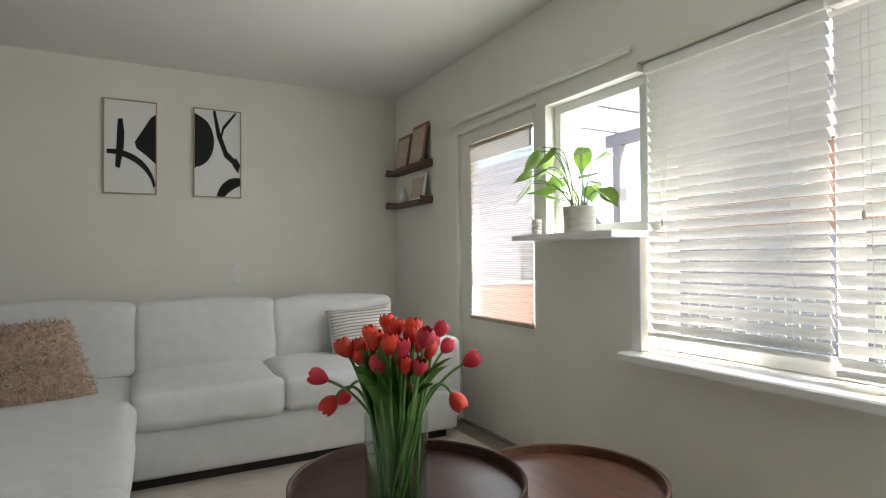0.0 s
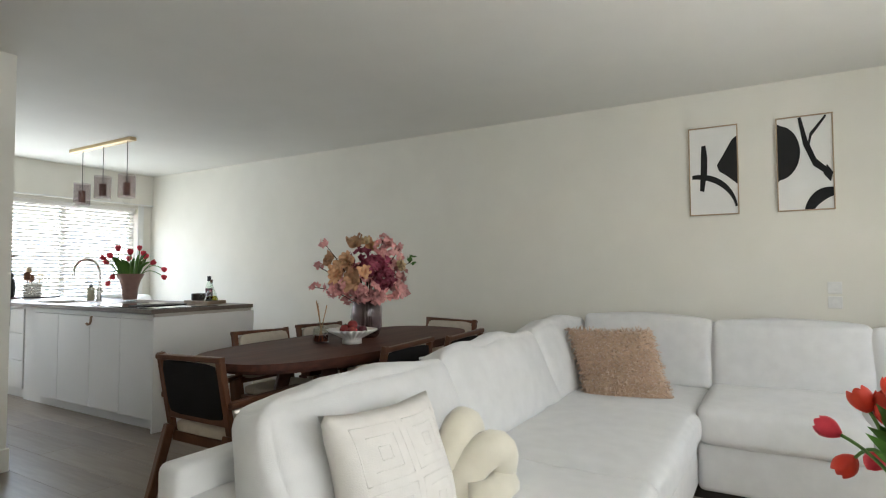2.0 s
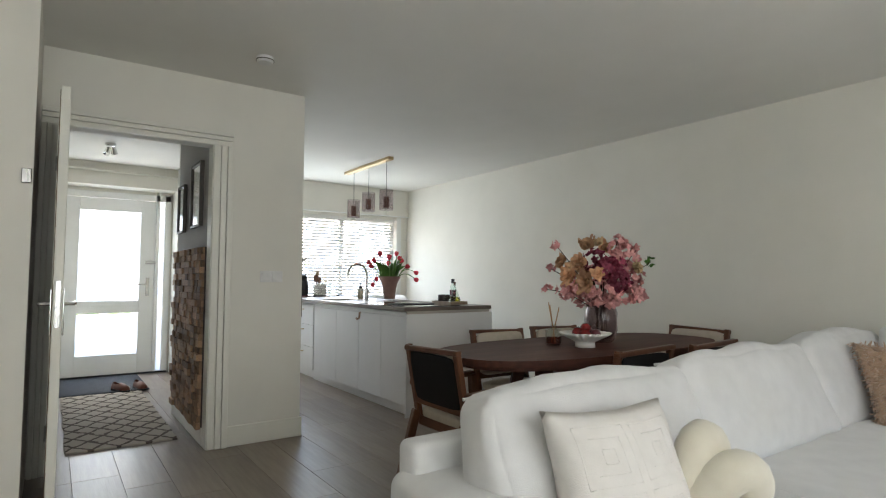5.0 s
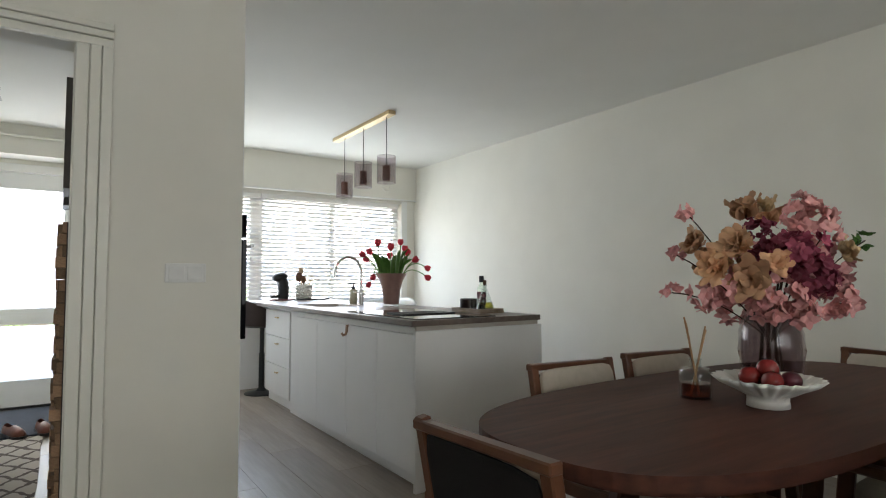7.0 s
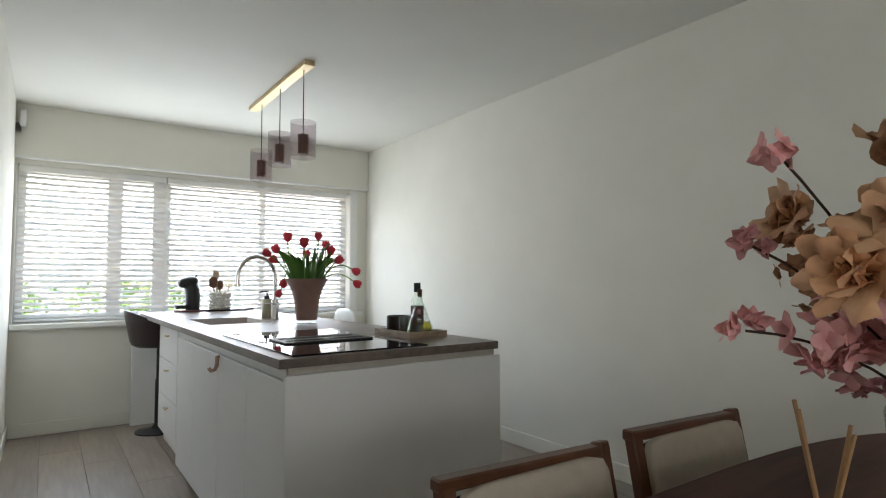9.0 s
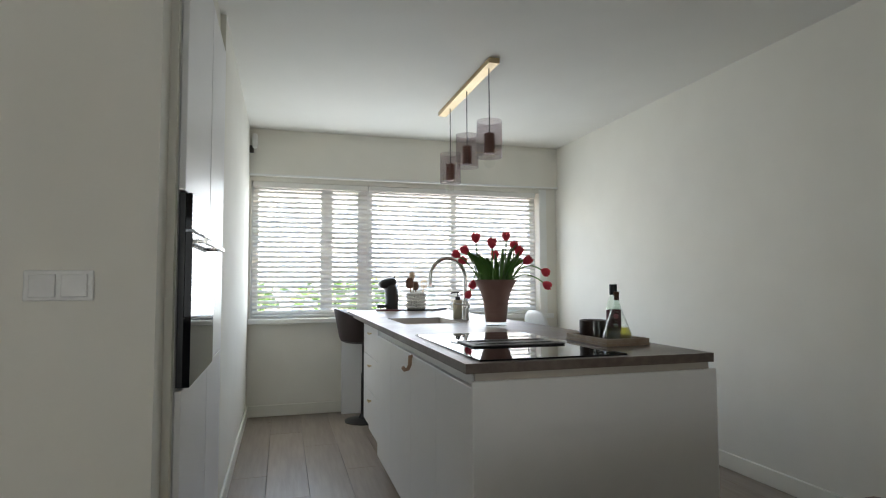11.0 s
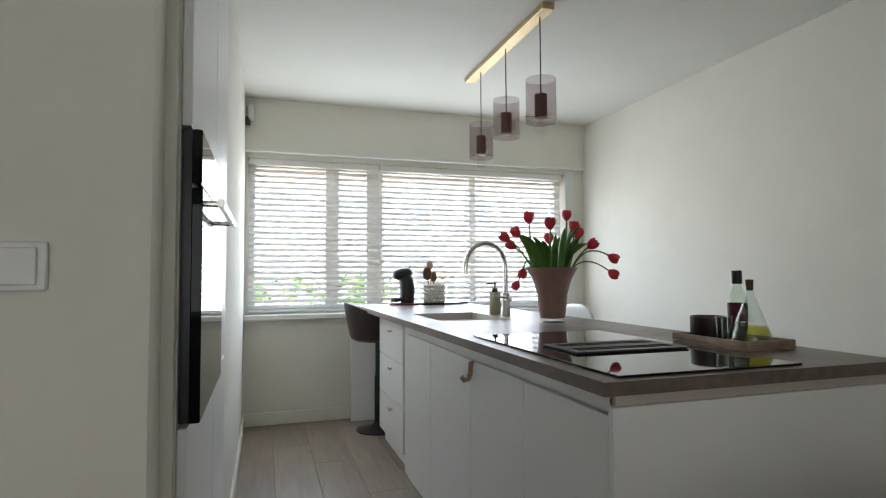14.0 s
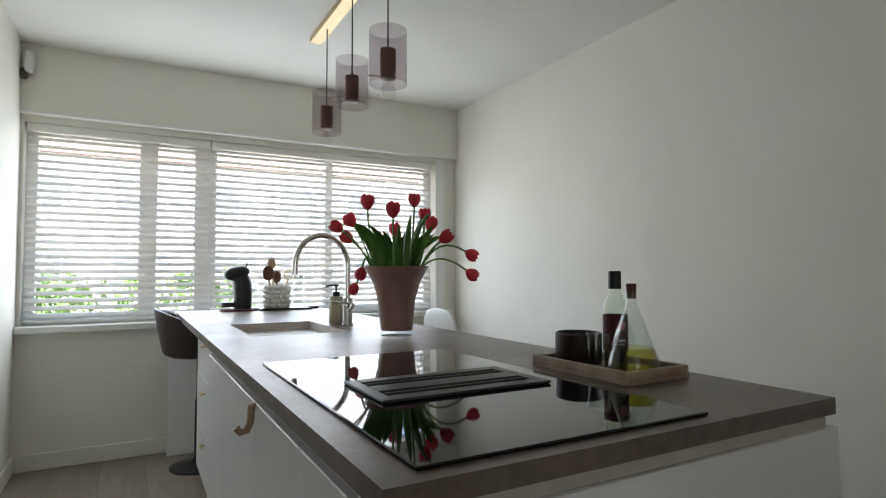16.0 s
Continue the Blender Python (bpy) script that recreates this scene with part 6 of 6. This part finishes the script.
for nm, dx, dy, h, mt2, rr2 in (("wooden_spoon", 0.0, -0.03, 0.30, M_OAK, 0.026), ("wooden_ladle", 0.02, -0.05, 0.235, M_SPOON, 0.034), ("dark_spatula", -0.02, 0.0, 0.21, M_SPOON, 0.028), ("brass_whisk", 0.01, 0.055, 0.235, M_BRASS, 0.03)):
    s = thing(nm, (-6.76 + dx * 0.5, 3.26 + dy * 0.5, IT + 0.034), 0, nm.replace("_", " ") + " standing in the cream pot", "utensil", "utensils in the pot")
    part("handle", tube([(0, 0, 0), (dx * 0.6, dy * 0.8, h - 0.05)], 0.0055, 8), mt2, s, smooth="auto")
    if nm == "brass_whisk":
        for k in range(5):
            a = math.pi * k / 5
            part("wire", tube([(dx * 0.6 + math.cos(a) * rr2 * math.sin(t), dy * 0.8 + math.sin(a) * rr2 * math.sin(t), h - 0.03 - 0.04 * math.cos(t)) for t in [math.pi * 2 * j / 14 for j in range(14)]], 0.0016, 5), mt2, s)
    else:
        part("bowl", cushion(0.026, rr2 * 2.2, rr2 * 3.0, 0.3, 5, 0, 0, 2.4), mt2, s, smooth=True, loc=(dx * 0.6, dy * 0.8, h - 0.02))
dc = thing("glass_carafe", (-6.74, 3.40, IT + 0.0135), 0, "clear shapely glass carafe with steel top", "carafe")
part("body", lathe([(0, 0), (0.035, 0), (0.042, 0.03), (0.03, 0.075), (0.042, 0.12), (0.03, 0.165), (0.034, 0.2), (0.03, 0.2), (0.026, 0.165), (0.038, 0.12), (0.026, 0.075), (0.038, 0.03), (0, 0.006)], 28), M_CLEAR, dc, smooth=True)
part("cap", lathe([(0, 0.2), (0.036, 0.2), (0.036, 0.22), (0, 0.222)], 24), M_CHROME, dc, smooth="auto")

# bar stool and the white chair behind the island
bs = thing("bar_stool", (-6.60, 2.765, 0), 0, "brown leather bar stool on a black pedestal", "bar stool")
M_LEATH = mat("dark_brown_leather", (0.040, 0.024, 0.023), (0.028, 0.017, 0.016), rough=0.45, scale=16, bump=0.2, bump_scale=120)
part("base_plate", lathe([(0, 0), (0.165, 0), (0.165, 0.008), (0.05, 0.03), (0.03, 0.06), (0, 0.06)], 40), M_BLACK, bs, smooth="auto")
part("column", lathe([(0, 0.05), (0.028, 0.05), (0.028, 0.40), (0.022, 0.41), (0.022, 0.68), (0, 0.68)], 20), M_BLACK, bs, smooth="auto")
bm = bmesh.new()
rings = []
for i, (z, ry_, back) in enumerate(((0.66, 0.06, 0.0), (0.67, 0.17, 0.0), (0.69, 0.205, 0.0), (0.74, 0.22, 0.0))):
    rings.append([bm.verts.new((ry_ * 1.0 * math.cos(a), ry_ * math.sin(a), z)) for a in [2 * math.pi * k / 32 for k in range(32)]])
for a, b in zip(rings, rings[1:]):
    for k in range(32):
        bm.faces.new((a[k], a[(k + 1) % 32], b[(k + 1) % 32], b[k]))
bm.faces.new(rings[0][::-1])
seat_top = [bm.verts.new((0.19 * math.cos(2 * math.pi * k / 32), 0.19 * math.sin(2 * math.pi * k / 32), 0.765)) for k in range(32)]
for k in range(32):
    bm.faces.new((rings[-1][k], rings[-1][(k + 1) % 32], seat_top[(k + 1) % 32], seat_top[k]))
bm.faces.new(seat_top)
part("seat", bm, M_LEATH, bs, smooth="auto")
bm = bmesh.new()
shell = []
for k in range(25):
    a = radians(150 + 240 * k / 24)
    h = 0.255 * max(0.10, math.cos((k / 24 - 0.5) * math.pi * 0.95) ** 0.8)
    col_ = []
    for j, t in enumerate((0, 0.35, 0.7, 1.0)):
        rr2 = 0.215 + 0.05 * t
        col_.append((rr2 * math.cos(a), rr2 * math.sin(a), 0.71 + h * t))
    shell.append(col_)
inn = [[bm.verts.new((x * 0.93, y * 0.93, z)) for x, y, z in c] for c in shell]
out = [[bm.verts.new(c_) for c_ in c] for c in shell]
for k in range(24):
    for j in range(3):
        bm.faces.new((inn[k][j], inn[k][j + 1], inn[k + 1][j + 1], inn[k + 1][j]))
        bm.faces.new((out[k][j + 1], out[k][j], out[k + 1][j], out[k + 1][j + 1]))
    bm.faces.new((inn[k][3], out[k][3], out[k + 1][3], inn[k + 1][3])), bm.faces.new((out[k][0], inn[k][0], inn[k + 1][0], out[k + 1][0]))
for k in (0, 24):
    for j in range(3):
        bm.faces.new((inn[k][j], out[k][j], out[k][j + 1], inn[k][j + 1]))
part("backrest", bm, M_LEATH, bs, "curved leather back", smooth="auto")
wc = thing("white_chair", (-5.75, 4.02, 0), 0, "white plastic shell chair behind the island", "chair")
part("shell", cushion(0.42, 0.05, 0.46, 0.1, 9, 0.0, 0, 3.2), M_PLAST, wc, smooth=True, loc=(0, -0.02, 0.735), rot=(8, 0, 0))
part("seat", cushion(0.42, 0.42, 0.05, 0.1, 8, 0, 0, 4), M_PLAST, wc, smooth=True, loc=(0, 0.19, 0.50))
for sx in (-1, 1):
    for y in (0.02, 0.36):
        part("leg", tube([(sx * 0.15, y, 0.49), (sx * 0.2, y, 0)], 0.014, 8), M_OAK, wc, smooth="auto")

# ---------------- pendant lamp ----------------
pl = thing("pendant_lamp", (-5.468, 3.315, CEIL), 0, "brass bar pendant lamp with three smoked glass shades", "pendant lamp")
part("ceiling_bar", box(-0.586, 0.586, -0.035, 0.035, -0.035, 0, 0.003), M_BRASS, pl, "brushed brass bar")
M_WALN = mat("walnut_socket", (0.24, 0.12, 0.085), (0.17, 0.08, 0.055), rough=0.45, scale=20, stretch=(1, 1, 0.2))
M_BULB = glass("bulb_glass", (0.97, 0.97, 0.96))
for i, (x, zt) in enumerate(((0.488, -0.372), (0.045, -0.348), (-0.365, -0.39))):
    part("cable", tube([(x, 0, -0.035), (x, 0, zt - 0.08)], 0.0035, 6), M_BLACK, pl)
    s = part("shade", lathe([(0.078, zt), (0.080, zt), (0.080, zt - 0.232), (0.078, zt - 0.232), (0.078, zt)], 40), M_SMOKE, pl, "smoked glass cylinder shade", smooth="auto")
    s.location = (x, 0, 0)
    part("socket", lathe([(0, zt - 0.075), (0.012, zt - 0.075), (0.033, zt - 0.082), (0.033, zt - 0.205), (0.022, zt - 0.21), (0, zt - 0.205)], 24), M_WALN, pl, "turned wooden lamp holder", smooth="auto", loc=(x, 0, 0))
    for a in (0, 120, 240):
        part("spoke", tube([(x, 0, zt - 0.2), (x + 0.088 * math.cos(radians(a + 20)), 0.088 * math.sin(radians(a + 20)), zt - 0.2)], 0.002, 5), M_BRASS, pl)
    if i != 1:
        part("bulb", lathe([(0.012, zt - 0.21), (0.014, zt - 0.225), (0.03, zt - 0.25), (0.033, zt - 0.27), (0.024, zt - 0.292), (0, zt - 0.30)], 24), M_BULB, pl, "clear glass bulb", smooth=True, loc=(x, 0, 0))

# ---------------- outside ----------------
tagged(part("ground", box(-400, 400, -400, 400, -0.5, -0.25), M_PAVE), "grey paved ground outside", "ground", kind="structure")
tagged(part("lawn", box(8.5, 30, -20, 25, -0.25, -0.2), M_GRASS), "garden lawn", "lawn", kind="structure")
def house(name, x, y0, y1, h, face, material, label, roof=True):
    hs = thing(name, (x, (y0 + y1) / 2, -0.25), 0, label, "house", "houses outside")
    w = (y1 - y0) / 2
    part("wall", box(-3, 3, -w, w, 0, h), material, hs)
    if roof:
        bm = bmesh.new()
        a = [bm.verts.new(p) for p in ((-3.3, -w, h), (3.3, -w, h), (0, -w, h + 2.6), (-3.3, w, h), (3.3, w, h), (0, w, h + 2.6))]
        for f in ((0, 1, 2), (5, 4, 3), (0, 2, 5, 3), (2, 1, 4, 5), (1, 0, 3, 4)):
            bm.faces.new([a[i] for i in f])
        part("roof", bm, M_ROOF, hs)
    y = -w + 1.2
    while y < w - 1.5:
        for z in (0.9, 3.6):
            if z + 1.4 < h:
                wi = part("window", box(face * 3.0, face * 3.05, y, y + 1.5, z, z + 1.4), M_FRAME, hs)
                part("pane", box(face * 3.051, face * 3.06, y + 0.1, y + 1.4, z + 0.1, z + 1.3), M_SKYPANE, wi)
        y += 2.9
    return hs
M_ROOF = mat("roof_tiles", (0.25, 0.17, 0.145), (0.17, 0.12, 0.10), rough=0.8, scale=6, stretch=(1, 1, 3), bump=0.4)
# pale blue-grey base colour holds the sky's reflection in the far panes
M_SKYPANE = mat("far_pane", (0.22, 0.24, 0.26), rough=0.1, scale=3)
house("row_house", -29, -14, 20, 5.6, 1, M_BACKDROP, "pale rendered row house across the street")
house("brick_house", 24, -10, 18, 5.4, -1, M_BRICK, "red brick house with tiled roof behind the garden")

def leafball(bm, c, r, n, size, rnd, flat=1.0):
    for _ in range(n):
        d = Vector((rnd.gauss(0, 1), rnd.gauss(0, 1), rnd.gauss(0, 1))).normalized() * r * rnd.uniform(0.6, 1.0)
        d.z *= flat
        p = Vector(c) + d
        q = Euler((rnd.uniform(0, 6.3), rnd.uniform(0, 6.3), rnd.uniform(0, 6.3))).to_matrix()
        s = size * rnd.uniform(0.6, 1.3)
        bm.faces.new([bm.verts.new(p + q @ Vector(v)) for v in ((0, -s, 0), (s * 0.5, 0, 0.1 * s), (0, s, 0), (-s * 0.5, 0, 0.1 * s))])
    return bm
M_HEDGE = mat("hedge_leaf", (0.13, 0.24, 0.04), (0.08, 0.16, 0.03), rough=0.6, scale=12)
rnd = random.Random(8)
hedge = thing("hedge", (-10.6, 1.9, -0.25), 0, "clipped bright green garden hedge", "hedge")
bm = bmesh.new()
for i in range(80):
    leafball(bm, (rnd.uniform(-0.3, 0.3), rnd.uniform(-1.8, 1.8), rnd.uniform(0.15, 1.28)), 0.28, 60, 0.05, rnd)
part("leaves", bm, M_HEDGE, hedge)
part("trunk", box(-0.2, 0.2, -1.7, 1.7, 0, 0.8), mat("twigs", (0.08, 0.06, 0.03), rough=0.9), hedge)

pg = thing("pergola", (4.2, 2.0, -0.25), 0, "dark grey wooden pergola over the terrace", "pergola")
M_PERG = mat("pergola_wood", (0.16, 0.15, 0.15), (0.11, 0.105, 0.105), rough=0.7, scale=10)
for x in (-1.0, 1.2):
    for y in (-3.2, 3.2):
        part("post", box(x - 0.06, x + 0.06, y - 0.06, y + 0.06, 0, 2.75, 0.006), M_PERG, pg)
    part("rail", box(x - 0.04, x + 0.04, -3.4, 3.4, 2.75, 2.90, 0.006), M_PERG, pg)
for i in range(9):
    part("beam", box(-1.5, 1.6, -3.2 + 0.8 * i - 0.03, -3.2 + 0.8 * i + 0.03, 2.90, 3.03, 0.005), M_PERG, pg)
fence = thing("garden_fence", (8.4, 2.0, -0.25), 0, "grey wooden garden fence", "fence")
for i in range(60):
    part("slat", box(-0.012, 0.012, -6 + i * 0.2, -6 + i * 0.2 + 0.18, 0, 1.75, 0.003), M_PERG, fence)

# grey gabled shed and low brick wall beyond the garden door
def roof_slope(s):
    bm = bmesh.new()
    v = [bm.verts.new((s * x, y, z + dz)) for dz in (0.004, 0.07) for x, z, y in ((0, 3.4, -2.1), (1.9, 1.724, -2.1), (1.9, 1.724, 2.1), (0, 3.4, 2.1))]
    for f in ((0, 1, 2, 3), (7, 6, 5, 4), (0, 4, 5, 1), (1, 5, 6, 2), (2, 6, 7, 3), (3, 7, 4, 0)):
        bm.faces.new([v[i] for i in f])
    bmesh.ops.recalc_face_normals(bm, faces=bm.faces[:])
    return bm
M_CLAD = mat("grey_cladding", (0.22, 0.23, 0.25), (0.17, 0.18, 0.20), rough=0.8, scale=10, stretch=(1, 1, 5), bump=0.2)
shed = thing("garden_shed", (7.2, 11.0, -0.25), 0, "grey timber garden shed with a pitched roof", "shed")
part("wall", box(-1.7, 1.7, -1.95, 1.95, 0, 1.9), M_CLAD, shed)
bm = bmesh.new()
a = [bm.verts.new(p) for p in ((-1.7, -1.95, 1.9), (1.7, -1.95, 1.9), (0, -1.95, 3.4), (-1.7, 1.95, 1.9), (1.7, 1.95, 1.9), (0, 1.95, 3.4))]
for f in ((0, 1, 2), (5, 4, 3), (0, 2, 5, 3), (2, 1, 4, 5), (1, 0, 3, 4)):
    bm.faces.new([a[i] for i in f])
part("gable", bm, M_CLAD, shed)
for s in (-1, 1):
    part("roof", roof_slope(s), M_CLAD, shed)
part("door", box(-0.45, 0.45, -1.99, -1.952, 0.02, 1.85, 0.005), M_PERG, shed)
gw = thing("garden_wall", (7.3, 8.55, -0.25), 0, "low red brick garden wall before the shed", "wall")
part("body", box(-1.9, 2.4, -0.11, 0.11, 0, 0.92), M_BRICK, gw)
part("coping", box(-1.93, 2.43, -0.14, 0.14, 0.921, 0.97, 0.008), M_PAVE, gw)
# ---------------- floor planks ----------------
floor_ob = bpy.data.objects["floor"]
plank_me = {}
def plank_mesh(length, width):
    key = (round(length, 3), round(width, 3))
    if key not in plank_me:
        bm = box(0, length - 0.0015, 0, width - 0.0015, -0.016, 0, bevel=0.0012)
        me = bpy.data.meshes.new("plank")
        bm.to_mesh(me)
        bm.free()
        me.materials.append(M_FLOOR)
        plank_me[key] = me
    return plank_me[key]
rng = random.Random(4)
y = YS
while y < YN:
    x = -7.35 - rng.choice((0.0, 0.4, 0.8, 1.1))
    while x < XE:
        ob = new("plank", plank_mesh(1.38, 0.24))
        ob.parent = floor_ob
        ob.location = (x, y, 0)
        x += 1.38
    y += 0.24
